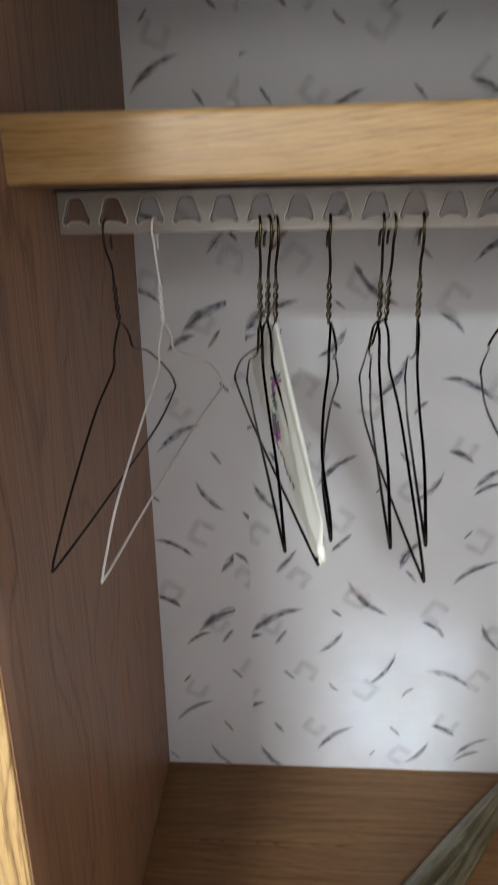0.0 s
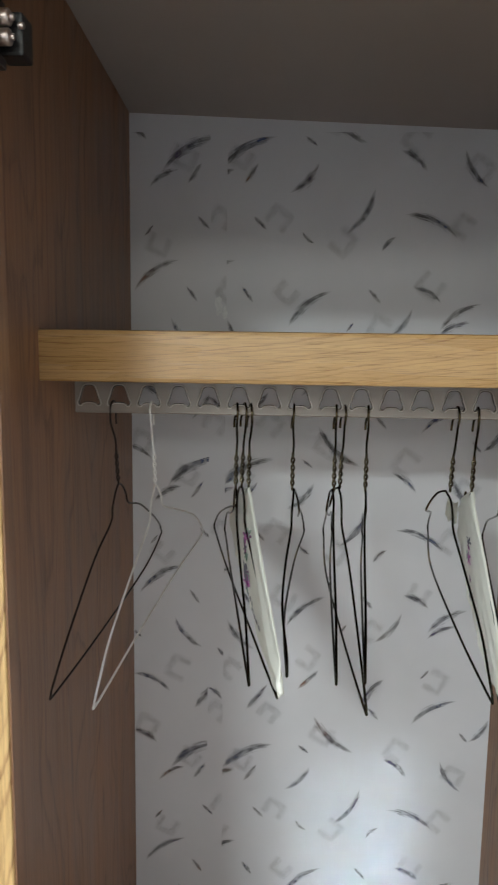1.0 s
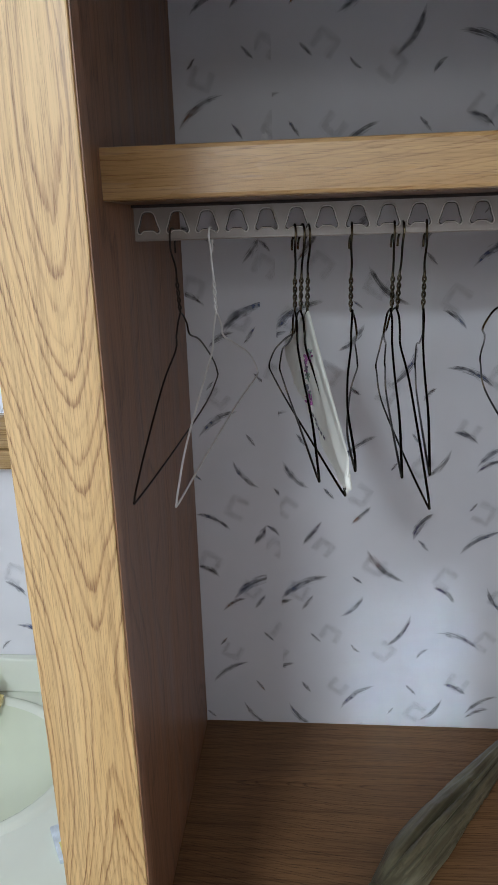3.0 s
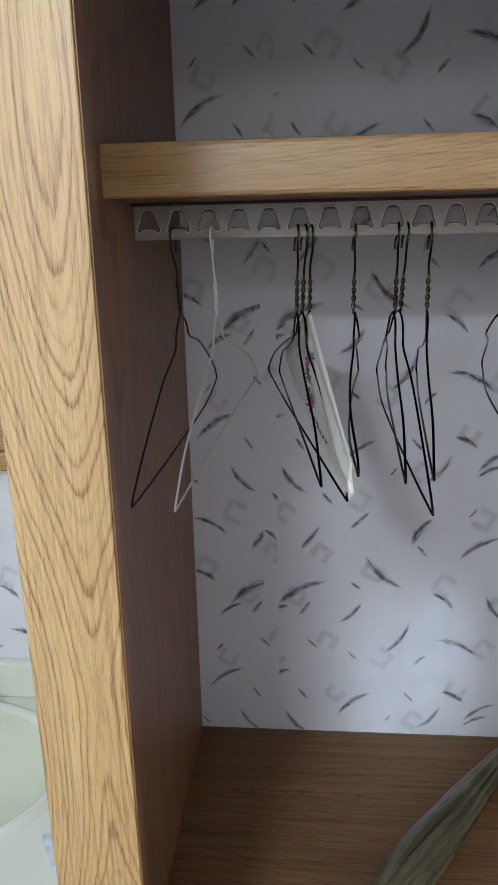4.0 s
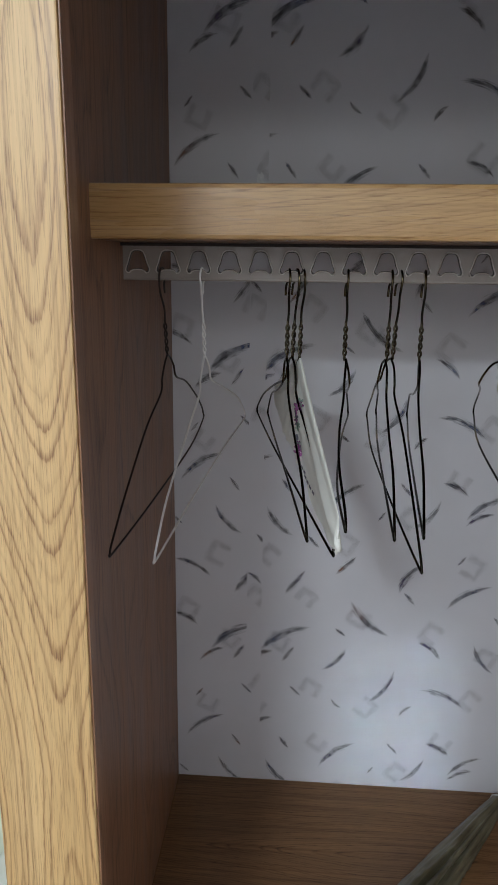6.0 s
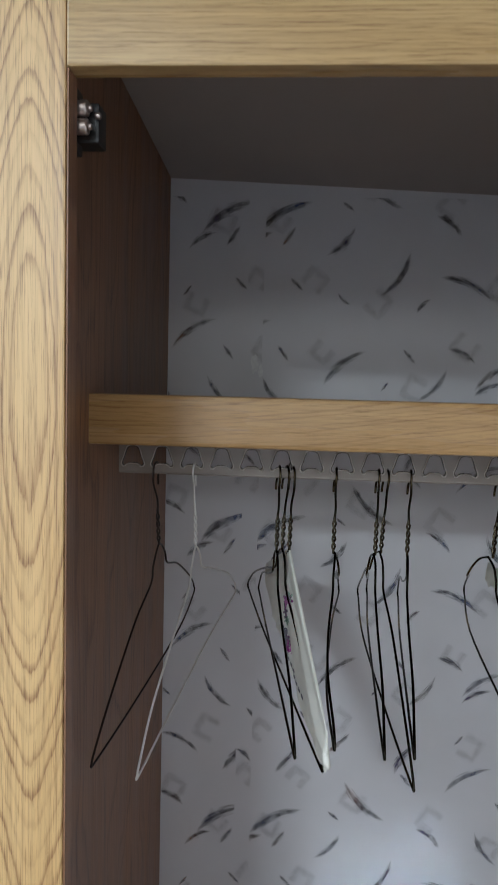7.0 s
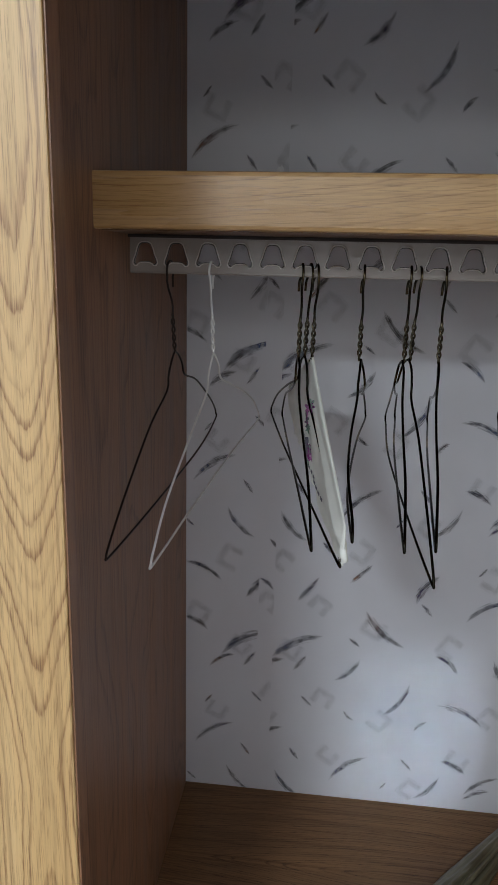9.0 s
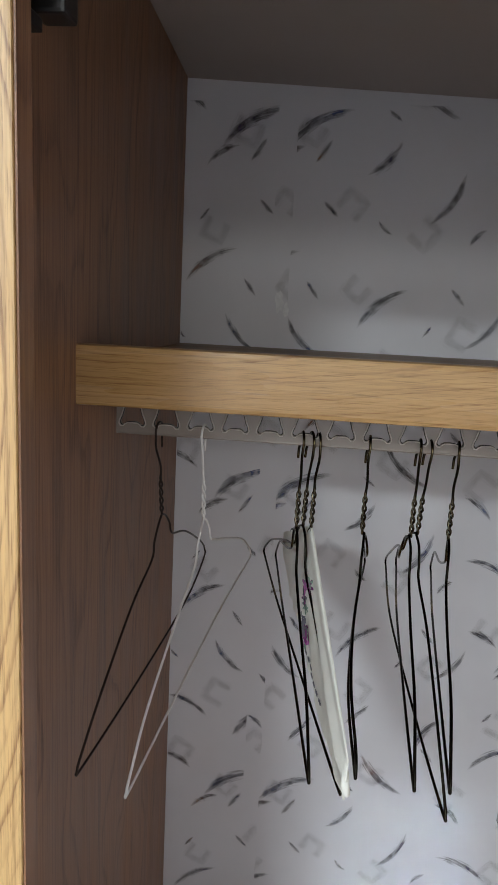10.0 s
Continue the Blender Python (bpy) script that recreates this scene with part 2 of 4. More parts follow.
structure(part("wall_north", box(LEFT - 0.06, RIGHT + 0.06, WALL_Y, WALL_Y + 0.05, 0, 2.45), PAPER), "pale lavender-grey wallpaper printed with small feathers")
structure(part("wall_west", box(LEFT - 0.05, LEFT, BACK, WALL_Y, 0, 2.45), PAPER), "pale bluish wallpaper with small printed feathers")
structure(part("wall_east", box(RIGHT, RIGHT + 0.05, BACK, WALL_Y, 0, 2.45), PAPER), "plain pale papered side wall of the room")


def wall_with_hole(x0, x1, z0, z1, hx0, hx1, hz0, hz1, y0, y1):
    bm = bmesh.new()
    box(x0, hx0, y0, y1, z0, z1, 0, bm)
    box(hx1, x1, y0, y1, z0, z1, 0, bm)
    box(hx0, hx1, y0, y1, z0, hz0, 0, bm)
    box(hx0, hx1, y0, y1, hz1, z1, 0, bm)
    return bm


structure(part("wall_south", wall_with_hole(LEFT - 0.05, RIGHT + 0.05, 0, 2.45, 0.0, 0.70, 1.72, 2.32, BACK - 0.05, BACK), PAPER), "plain papered wall with a window opening")
structure(part("floor", box(LEFT - 0.05, RIGHT + 0.05, BACK - 0.05, WALL_Y + 0.05, -0.05, 0), CARPET), "unseen room floor, tinted beige for warm bounce")


def ceiling_mesh():
    """Room ceiling with a square roof vent and a second opening added for the washstand fill, and the lower board over
    the wardrobe, which falls slightly towards the outer wall.
    """
    bm = bmesh.new()
    for x0, x1, y0, y1 in ((LEFT - 0.05, -0.90, BACK - 0.05, WALL_Y), (-0.54, -0.46, BACK - 0.05, WALL_Y), (-0.14, RIGHT + 0.05, BACK - 0.05, WALL_Y), (-0.46, -0.14, BACK - 0.05, -1.31), (-0.46, -0.14, -0.99, WALL_Y), (-0.90, -0.54, BACK - 0.05, -0.38), (-0.90, -0.54, -0.02, WALL_Y)):
        box(x0, x1, y0, y1, TOP, TOP + 0.04, 0, bm)
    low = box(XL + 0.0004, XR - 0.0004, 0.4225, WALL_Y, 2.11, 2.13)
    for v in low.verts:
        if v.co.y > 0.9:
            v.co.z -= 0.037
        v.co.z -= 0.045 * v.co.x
    me = bpy.data.meshes.new("tmp")
    low.to_mesh(me)
    low.free()
    bm.from_mesh(me)
    bpy.data.meshes.remove(me)
    return bm


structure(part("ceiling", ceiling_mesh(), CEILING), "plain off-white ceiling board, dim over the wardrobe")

# ---- wardrobe ----
wardrobe = tagged(new("wardrobe"), "built-in oak-fronted wardrobe with walnut-brown inner panels, doorless and half empty", "wardrobe")
FLOOR_Z = 0.735


def panel(name, b, mat, label=""):
    return part(name, b, mat, wardrobe, label)


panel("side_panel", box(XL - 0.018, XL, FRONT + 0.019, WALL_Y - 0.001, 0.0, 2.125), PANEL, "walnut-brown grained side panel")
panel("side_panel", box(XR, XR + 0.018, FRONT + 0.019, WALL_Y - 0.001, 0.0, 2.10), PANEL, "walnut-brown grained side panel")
panel("bottom_panel", box(XL + 0.0005, XR - 0.0005, FRONT + 0.019, WALL_Y - 0.001, FLOOR_Z - 0.018, FLOOR_Z), PANEL_FLOOR, "walnut-brown bottom board with lengthwise grain")
panel("stile", box(-0.0275, 0.050, FRONT, FRONT + 0.019, 0.06, 2.348, 0.0015), OAK_STILE, "golden oak upright with cathedral grain")
panel("stile", box(0.536, 0.616, FRONT, FRONT + 0.019, 0.06, 2.348, 0.0015), OAK_STILE, "golden oak upright with cathedral grain")
# dark strips laid on the uprights' inner edges to stand for their shade
panel("stile_edge_shade", box(0.0502, 0.0516, FRONT + 0.0016, FRONT + 0.0188, FLOOR_Z + 0.001, 1.9495, 0.0004), PANEL, "walnut-brown strip for the shade on the upright's inner edge")
panel("stile_edge_shade", box(0.5344, 0.5358, FRONT + 0.0016, FRONT + 0.0188, FLOOR_Z + 0.001, 1.9495, 0.0004), PANEL, "walnut-brown strip for the shade on the upright's inner edge")
panel("top_rail", box(0.0503, 0.5357, FRONT, FRONT + 0.019, 1.950, 2.075, 0.0015), OAK_RAIL, "golden oak top rail with straight grain")
panel("fascia", box(0.0503, 0.5357, FRONT + 0.004, FRONT + 0.019, 2.0755, 2.348), OAK_RAIL, "golden oak fascia board")
panel("bottom_rail", box(0.0503, 0.5357, FRONT, FRONT + 0.019, FLOOR_Z - 0.065, FLOOR_Z - 0.002, 0.0015), OAK_RAIL)
shelf = panel("shelf", box(XL + 0.001, XR - 0.001, 0.6655, WALL_Y - 0.002, 1.6888, 1.722), PANEL_FLOOR, "brown board shelf")
part("shelf_lip", box(XL - 0.007, XR + 0.007, 0.645, 0.664, 1.689, 1.7405, 0.0045), OAK_LIP, shelf, "golden oak edging strip")

# hanging rail: a pressed strip with a row of bell-shaped holes
RAIL_Y, HOLE0, PITCH = 0.7445, 0.0165, 0.0341


def hole_outline(cx, cz, s=1.0):
    """Bell shape with two drooping lobes at its foot."""
    half = [(0.0, 0.0115), (0.0035, 0.0112), (0.0062, 0.0095), (0.0078, 0.006), (0.0100, -0.0015), (0.0120, -0.0062), (0.0124, -0.0090), (0.0108, -0.0112), (0.0085, -0.0112), (0.0068, -0.0094), (0.0045, -0.0082), (0.0, -0.0080)]
    pts = half + [(-x, z) for x, z in half[-2:0:-1]]
    return [(cx + x * s, cz + z * s) for x, z in pts]


def rail_mesh():
    z0, z1, x0, x1 = 1.650, 1.6845, XL + 0.006, XR - 0.006
    bm = bmesh.new()
    n = 17
    for i in range(n):
        cx = HOLE0 + i * PITCH
        a = x0 if i == 0 else cx - PITCH / 2
        b = x1 if i == n - 1 else cx + PITCH / 2
        outline = hole_outline(cx, 1.6685)
        k = len(outline)
        frame_pts = []
        for x, z in outline:
            dx, dz = x - cx, z - 1.6685
            sx = ((b - cx) if dx > 0 else (cx - a)) / max(abs(dx), 1e-6)
            sz = ((z1 - 1.6685) if dz > 0 else (1.6685 - z0)) / max(abs(dz), 1e-6)
            s = min(sx, sz)
            frame_pts.append((cx + dx * s, 1.6685 + dz * s))
        raised = hole_outline(cx, 1.6685, 1.13)
        rows = []
        for ring, y in ((frame_pts, RAIL_Y), (raised, RAIL_Y), (hole_outline(cx, 1.6685, 1.07), RAIL_Y - 0.0014), (outline, RAIL_Y - 0.0008), (outline, RAIL_Y + 0.0046), (raised, RAIL_Y + 0.0046), (raised, RAIL_Y + 0.0016), (frame_pts, RAIL_Y + 0.0016)):
            rows.append([bm.verts.new((x, y, z)) for x, z in ring])
        for r0, r1 in zip(rows, rows[1:]):
            for j in range(k):
                bm.faces.new((r0[j], r0[(j + 1) % k], r1[(j + 1) % k], r1[j]))
        for f0, y in ((0, RAIL_Y), (7, RAIL_Y + 0.0016)):
            for cxn, czn in ((b, z1), (b, z0), (a, z0), (a, z1)):
                j = min(range(k), key=lambda q: (frame_pts[q][0] - cxn) ** 2 + (frame_pts[q][1] - czn) ** 2)
                for nb in ((j + 1) % k, (j - 1) % k):
                    fx, fz = frame_pts[j], frame_pts[nb]
                    on_v = abs(fx[0] - cxn) < 1e-6
                    other_h = abs(fz[1] - czn) < 1e-6
                    if (on_v and other_h) or (abs(fx[1] - czn) < 1e-6 and abs(fz[0] - cxn) < 1e-6):
                        c = bm.verts.new((cxn, y, czn))
                        try:
                            bm.faces.new((rows[f0][j], rows[f0][nb], c))
                        except ValueError:
                            pass
    bmesh.ops.recalc_face_normals(bm, faces=bm.faces[:])
    # top flange under the shelf and a rolled lower edge
    box(x0, x1, RAIL_Y + 0.0017, RAIL_Y + 0.022, 1.6848, 1.6863, 0, bm)
    tube([(x0, RAIL_Y + 0.0008, 1.6496), (x1, RAIL_Y + 0.0008, 1.6496)], 0.0014, 8, bm)
    box(x0, x1, RAIL_Y, RAIL_Y + 0.0016, 1.6846, 1.6885, 0, bm)
    return bm


hanger_rail = panel("hanger_rail", rail_mesh(), RAIL_PAINT, "cream enamelled strip, toned darker for shade, with a row of bell-shaped holes")


# black rings draw the shade inside each hole, pale rims the glint round it
for i in range(17):
    ring = [(x, RAIL_Y - 0.0006, z) for x, z in hole_outline(HOLE0 + i * PITCH, 1.6685, 0.985)]
    part("hole_edge", tube(ring, 0.0005, 6, closed=True), BLACK, hanger_rail, smooth=True)
    rim = [(x, RAIL_Y - 0.0012, z) for x, z in hole_outline(HOLE0 + i * PITCH, 1.6685, 1.09)]
    part("hole_rim", tube(rim, 0.0007, 6, closed=True), RIM_PAINT, hanger_rail, "pale rim with the bevel's highlight in its colour", smooth=True)
# dark strip put in for the shade between shelf and rail
panel("rail_gap_shade", box(XL + 0.004, XR - 0.004, RAIL_Y - 0.0016, RAIL_Y - 0.0001, 1.6852, 1.6886), plain("gap_shade_brown", (0.030, 0.020, 0.016), 0.85, vary=0.2, scale=60), "thin dark brown strip for the shade in the gap over the hanger rail")


# ---- feathers printed on the paper ----
LONG_FEATHERS = [(0.172, 1.246, 0.066, -48, 1), (0.284, 0.798, 0.082, 40, -1), (0.362, 0.941, 0.076, 57, 1), (0.469, 0.925, 0.081, -23, -1), (0.419, 1.265, 0.064, 49, 1), (0.512, 1.282, 0.070, 33, -1), (0.530, 1.004, 0.063, -56, 1), (0.497, 1.122, 0.082, 31, -1), (0.331, 1.071, 0.088, -43, 1), (0.132, 0.848, 0.081, 34, -1), (0.185, 1.030, 0.095, 30, -1), (0.576, 1.089, 0.048, 52, 1)]
SHORT_FEATHERS = [(0.231, 1.212, 0.028, -48, 0), (0.202, 1.136, 0.055, 53, 0), (0.193, 0.998, 0.035, 55, 0), (0.207, 0.925, 0.027, -45, 0), (0.189, 0.817, 0.029, -54, 0), (0.275, 0.990, 0.058, 46, 1), (0.281, 0.903, 0.025, -43, 1), (0.349, 0.768, 0.019, 54, 0), (0.386, 0.816, 0.029, -49, 0), (0.404, 0.895, 0.029, 46, -1), (0.467, 0.820, 0.046, -27, -1), (0.504, 1.262, 0.048, 26, -1)]
MORE_FEATHERS = [(0.439, 1.018, 0.048, -38, -1), (0.395, 1.151, 0.059, 57, -1), (0.398, 1.114, 0.028, -49, 0), (0.288, 1.171, 0.047, 45, 0), (0.283, 1.045, 0.023, -38, 0), (0.481, 1.187, 0.021, 51, 0), (0.111, 1.159, 0.069, -25, -1), (0.098, 1.060, 0.048, -27, -1), (0.122, 0.913, 0.021, 51, 0), (0.086, 1.244, 0.023, -41, 0), (0.144, 0.992, 0.049, 31, -1), (0.550, 1.077, 0.023, -50, 0)]
SEAM_FEATHERS = [(0.219, 1.141, 0.031, -40, -1)]
REPEAT, DROP, LEAN = 0.4935, 0.0873, -0.0055


def math_node(n, links, op, a, b=None, clamp=False):
    x = n.new("ShaderNodeMath")
    x.operation, x.use_clamp = op, clamp
    for i, v in enumerate((a, b)):
        if v is None:
            continue
        if isinstance(v, (int, float)):
            x.inputs[i].default_value = v
        else:
            links.new(v, x.inputs[i])
    return x.outputs[0]


def printed(name, colour_stops, strength, ragged, soft, even=False):
    """Thin ink on the paper: dense along the spine of each printed shape, breaking into streaks at its rims and ends."""
    m, n, links, b = material(name)
    m.surface_render_method = "BLENDED"
    uv = n.new("ShaderNodeTexCoord").outputs["UV"]
    sep = n.new("ShaderNodeSeparateXYZ")
    links.new(uv, sep.inputs[0])
    u, v = sep.outputs[0], math_node(n, links, "MULTIPLY_ADD", sep.outputs[1], 2.0)
    v.node.inputs[2].default_value = -1.0
    seed = n.new("ShaderNodeNewGeometry").outputs["Random Per Island"]
    hump = math_node(n, links, "SINE", math_node(n, links, "MULTIPLY", u, math.pi))
    girth = math_node(n, links, "ADD", math_node(n, links, "POWER", hump, 0.8), 0.02)
    away = math_node(n, links, "DIVIDE", math_node(n, links, "ABSOLUTE", v), 1.0 if even else girth)
    skew = math_node(n, links, "ADD", math_node(n, links, "MULTIPLY", v, 3.4), math_node(n, links, "MULTIPLY", u, 1.7))
    place = n.new("ShaderNodeCombineXYZ")
    links.new(math_node(n, links, "MULTIPLY", u, 2.4), place.inputs[0])
    links.new(skew, place.inputs[1])
    links.new(math_node(n, links, "MULTIPLY", seed, 190.0), place.inputs[2])
    streak = node(n, "TexNoise", Scale=1.6, Detail=4.0, Roughness=0.6)
    links.new(place.outputs[0], streak.inputs["Vector"])
    rag = math_node(n, links, "MULTIPLY", math_node(n, links, "SUBTRACT", streak.outputs["Fac"], 0.5), ragged)
    full = math_node(n, links, "ADD", math_node(n, links, "SUBTRACT", 0.80, away), rag)
    ink = math_node(n, links, "MULTIPLY", full, soft, True)
    body = node(n, "TexNoise", Scale=95.0, Detail=3.0)
    links.new(n.new("ShaderNodeTexCoord").outputs["Object"], body.inputs["Vector"])
    patchy = ramp(n, [(0.34, (0.55, 0.55, 0.55)), (0.60, (1, 1, 1))])
    links.new(body.outputs["Fac"], patchy.inputs[0])
    ink = math_node(n, links, "MULTIPLY", math_node(n, links, "MULTIPLY", ink, patchy.outputs[0]), strength)
    ink = math_node(n, links, "MULTIPLY", ink, math_node(n, links, "MULTIPLY", hump, 6.0 if even else 1.7, True))
    tint = ramp(n, colour_stops)
    links.new(seed, tint.inputs[0])
    # the coloured end of the feather, the slate-grey rest
    end = ramp(n, [(0.30, (1, 1, 1)), (0.62, (0, 0, 0))])
    links.new(math_node(n, links, "ADD", u, math_node(n, links, "MULTIPLY", rag, 0.3)), end.inputs[0])
    c = mixed(n, links, (0.066, 0.072, 0.108), tint.outputs[0], end.outputs[0])
    links.new(c, b.inputs["Base Color"])
    b.inputs["Roughness"].default_value = 0.6
    clear = n.new("ShaderNodeBsdfTransparent")
    mix = n.new("ShaderNodeMixShader")
    links.new(ink, mix.inputs[0])
    links.new(clear.outputs[0], mix.inputs[1])
    links.new(b.outputs[0], mix.inputs[2])
    links.new(mix.outputs[0], n["Material Output"].inputs["Surface"])
    return m


SLATE, BLUE, BROWN, MAUVE, RUST = (0.092, 0.100, 0.150), (0.105, 0.155, 0.34), (0.17, 0.125, 0.095), (0.15, 0.105, 0.22), (0.42, 0.20, 0.08)
FEATHER = printed("feather_print", [(0.0, SLATE), (0.2, BLUE), (0.38, MAUVE), (0.5, BROWN), (0.65, SLATE), (0.85, BLUE), (0.97, RUST)], 0.72, 2.9, 1.6)
GHOST = printed("pale_print", [(0.0, (0.25, 0.28, 0.26)), (0.5, (0.29, 0.30, 0.31)), (1.0, (0.31, 0.30, 0.27))], 0.19, 1.5, 1.5, True)
# pale open lozenges behind the feathers, within one repeat of the paper
LOZENGES = [(0.442, 1.047, 0), (0.315, 1.076, 1), (0.497, 1.176, 2), (0.221, 1.106, 3), (0.177, 1.024, 1), (0.234, 0.930, 3), (0.332, 0.899, 2), (0.518, 0.920, 0), (0.251, 0.822, 1), (0.397, 0.765, 0), (0.159, 1.183, 0), (0.285, 1.210, 2), (0.472, 0.835, 1), (0.536, 1.005, 3), (0.138, 0.894, 1), (0.102, 1.076, 3)]


def ribbon(bm, layer, spine, widths, fit_in, put, depth):
    """A flat printed band along spine, with its own running coordinates."""
    rows = []
    for i, (x, z) in enumerate(spine):
        (xa, za), (xb, zb) = spine[max(0, i - 1)], spine[min(len(spine) - 1, i + 1)]
        d = math.hypot(xb - xa, zb - za) or 1.0
        nx, nz = -(zb - za) / d, (xb - xa) / d
        rows.append([bm.verts.new(put(*fit_in(x + nx * widths[i] * k / 2, z + nz * widths[i] * k / 2), depth)) for k in (-2, -1, 0, 1, 2)])
    last = len(rows) - 1
    for i in range(last):
        for k in range(4):
            f = bm.faces.new((rows[i][k], rows[i][k + 1], rows[i + 1][k + 1], rows[i + 1][k]))
            for loop, (p, q) in zip(f.loops, ((i, k), (i, k + 1), (i + 1, k + 1), (i + 1, k))):
                loop[layer].uv = (p / last, q / 4)


def feather(bm, layer, cx, cz, length, angle, bend, fit_in, put, depth, rng):
    """One printed feather: a bowed vane; it is cut off at the edges of its strip."""
    ca, sa = math.cos(radians(angle)), math.sin(radians(angle))
    long_ = length * 1.08
    half = length * (0.068 if length > 0.06 else 0.098 if length > 0.035 else 0.11) * rng.uniform(0.9, 1.15)
    sag = length * 0.12 * bend
    spine = []
    for i in range(21):
        t = i / 20 - 0.5
        u, v = t * long_, sag * (4 * t * t - 1) + sag * 0.4
        spine.append((cx + u * ca - v * sa, cz + u * sa + v * ca))
    if rng.random() < 0.5:
        spine.reverse()
    ribbon(bm, layer, spine, [half * 1.35] * 21, fit_in, put, depth)


def papered(name, strips, zlo, zhi, put, parent):
    rng = random.Random(5)
    bm, pale = bmesh.new(), bmesh.new()
    ink, faint = bm.loops.layers.uv.new("UVMap"), pale.loops.layers.uv.new("UVMap")
    count = 0
    for lo, hi, shift in strips:
        def fit_in(x, z):
            return min(max(x, lo), hi), min(max(z, zlo), zhi)

        for k in range(-3, 4):
            for u, v, length, angle, bend in LONG_FEATHERS + SHORT_FEATHERS + MORE_FEATHERS + (SEAM_FEATHERS if hi - lo < 0.03 else []):
                x, z = u + shift + k * LEAN, v + k * REPEAT
                if (lo < x < hi if hi - lo < 0.03 else lo - length * 0.4 < x < hi + length * 0.4) and zlo - 0.03 < z < zhi + 0.03:
                    count += 1
                    feather(bm, ink, x, z, length, angle, bend, fit_in, put, 0.00065 + 0.000004 * count, rng)
            for u, v, open_side in LOZENGES:
                x, z = u + shift + k * LEAN, v + k * REPEAT
                if lo - 0.01 < x < hi + 0.01 and zlo - 0.02 < z < zhi + 0.02:
                    count += 1
                    r, turn = rng.uniform(0.018, 0.023), open_side * math.pi / 2 + rng.uniform(-0.15, 0.15)
                    corners = [(x + r * math.cos(turn + q * math.pi / 2 + 0.25), z + r * math.sin(turn + q * math.pi / 2 + 0.25)) for q in range(4)]
                    spine = []
                    for (xa, za), (xb, zb) in zip(corners, corners[1:]):
                        spine += [(xa + (xb - xa) * q / 6, za + (zb - za) * q / 6) for q in range(6)]
                    spine.append(corners[-1])
                    ribbon(pale, faint, spine, [0.0100] * len(spine), fit_in, put, 0.0003 + 0.000002 * count)
    tagged(part("pale_lozenge_print", pale, GHOST, parent), "faint grey printed open lozenges", "", "", "stuff")
    ob = part(name, bm, FEATHER, parent)
    return tagged(ob, "small dark grey-blue printed feathers", "", "", "stuff")


papered("wallpaper_print", [(XL + 0.001, 0.119, -DROP), (0.1195, 0.1447, -DROP), (0.145, XR - 0.001, 0.0)], FLOOR_Z + 0.001, 2.045, lambda x, z, d: (x, WALL_Y - d, z), bpy.data.objects["wall_north"])


# ---- hangers ----
def hanger(x, yaw, dip, mat, label, wire=0.00132, drop=0.0, far_bent=0.0, half=0.200, shoulder=0.0, bow=0.0, far_reach=1.0, lift=0.0):
    """A wire hanger hooked into the rail; yaw turns it about its hook, dip lowers its near end."""
    top = tagged(new("wire_hanger"), label, "hanger", "hangers on the rail")
    lean = 0.0008 * math.sin(x * 97)
    hook = []
    # hook passes through a hole and bends down behind the strip
    for a in range(0, 11):
        t = a / 10 * math.pi * 1.08
        hook.append((0, 0.0008 - 0.0095 * math.cos(t), -0.0085 + 0.0110 * math.sin(t)))
    stem = [(lean, -0.0075, -0.022), (-lean, -0.001, -0.042), (0, 0.0, -0.056)]
    pts = [(-0.0022, 0.0112, -0.027), (-0.0018, 0.0108, -0.016)] + hook[::-1] + stem
    sp = smooth_path(pts, 4)
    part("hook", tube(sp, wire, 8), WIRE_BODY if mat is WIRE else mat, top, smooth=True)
    bm = bmesh.new()
    for ph in (0, math.pi):
        tw = []
        for i in range(37):
            e = i / 36
            rr = wire * 1.15 * min(1, 6 * e, 6 * (1 - e))
            tw.append((rr * math.cos(ph + e * 5 * math.pi), rr * math.sin(ph + e * 5 * math.pi), -0.053 - 0.0445 * e))
        tube(tw, wire, 6, bm)
    part("twisted_neck", bm, mat, top, smooth=True)
    nz = -0.096
    bz = -0.232 - drop
    cor = 0.012
    body = [(0, 0, nz), (0.0005, -0.012, nz - 0.008), (0, -0.022, nz - 0.022), (0, -0.030, nz - 0.038), (0, -0.080, nz - 0.060), (0, -half + 0.05, bz + 0.045), (0, -half + cor, bz + 0.016), (0, -half, bz + 0.004), (0, -half + 0.010, bz), (0, -0.08, bz + 0.001), (0, 0.08, bz + 0.001), (0.001, half - 0.012, bz), (0, half, bz + 0.006), (0, half - cor, bz + 0.02), (0, half - 0.05, bz + 0.048), (0, 0.080, nz - 0.058), (0, 0.030, nz - 0.036), (0, 0.022, nz - 0.020), (-0.0005, 0.012, nz - 0.007), (0, 0, nz)]
    body = [(px, py * (far_reach if py > 0 else 1), pz + (lift * min(1, max(0, (py + 0.19) / 0.19)) if pz < -0.175 else 0)) for px, py, pz in body]
    if far_bent:
        body = [(px + (far_bent * max(0, py) ** 1.5), py, pz) for px, py, pz in body]
    body = [(px - shoulder * math.exp(-((py - 0.044) / 0.036) ** 2) * (pz > bz + 0.02) - bow * math.exp(-((py + 0.12) / 0.05) ** 2), py, pz) for px, py, pz in body]
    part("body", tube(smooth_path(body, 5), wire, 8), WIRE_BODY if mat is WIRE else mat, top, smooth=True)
    top.matrix_world = Matrix.Translation((x, RAIL_Y, 1.6592)) @ Euler((0, 0, radians(yaw))).to_matrix().to_4x4() @ Euler((radians(dip), 0, 0)).to_matrix().to_4x4()
    return top


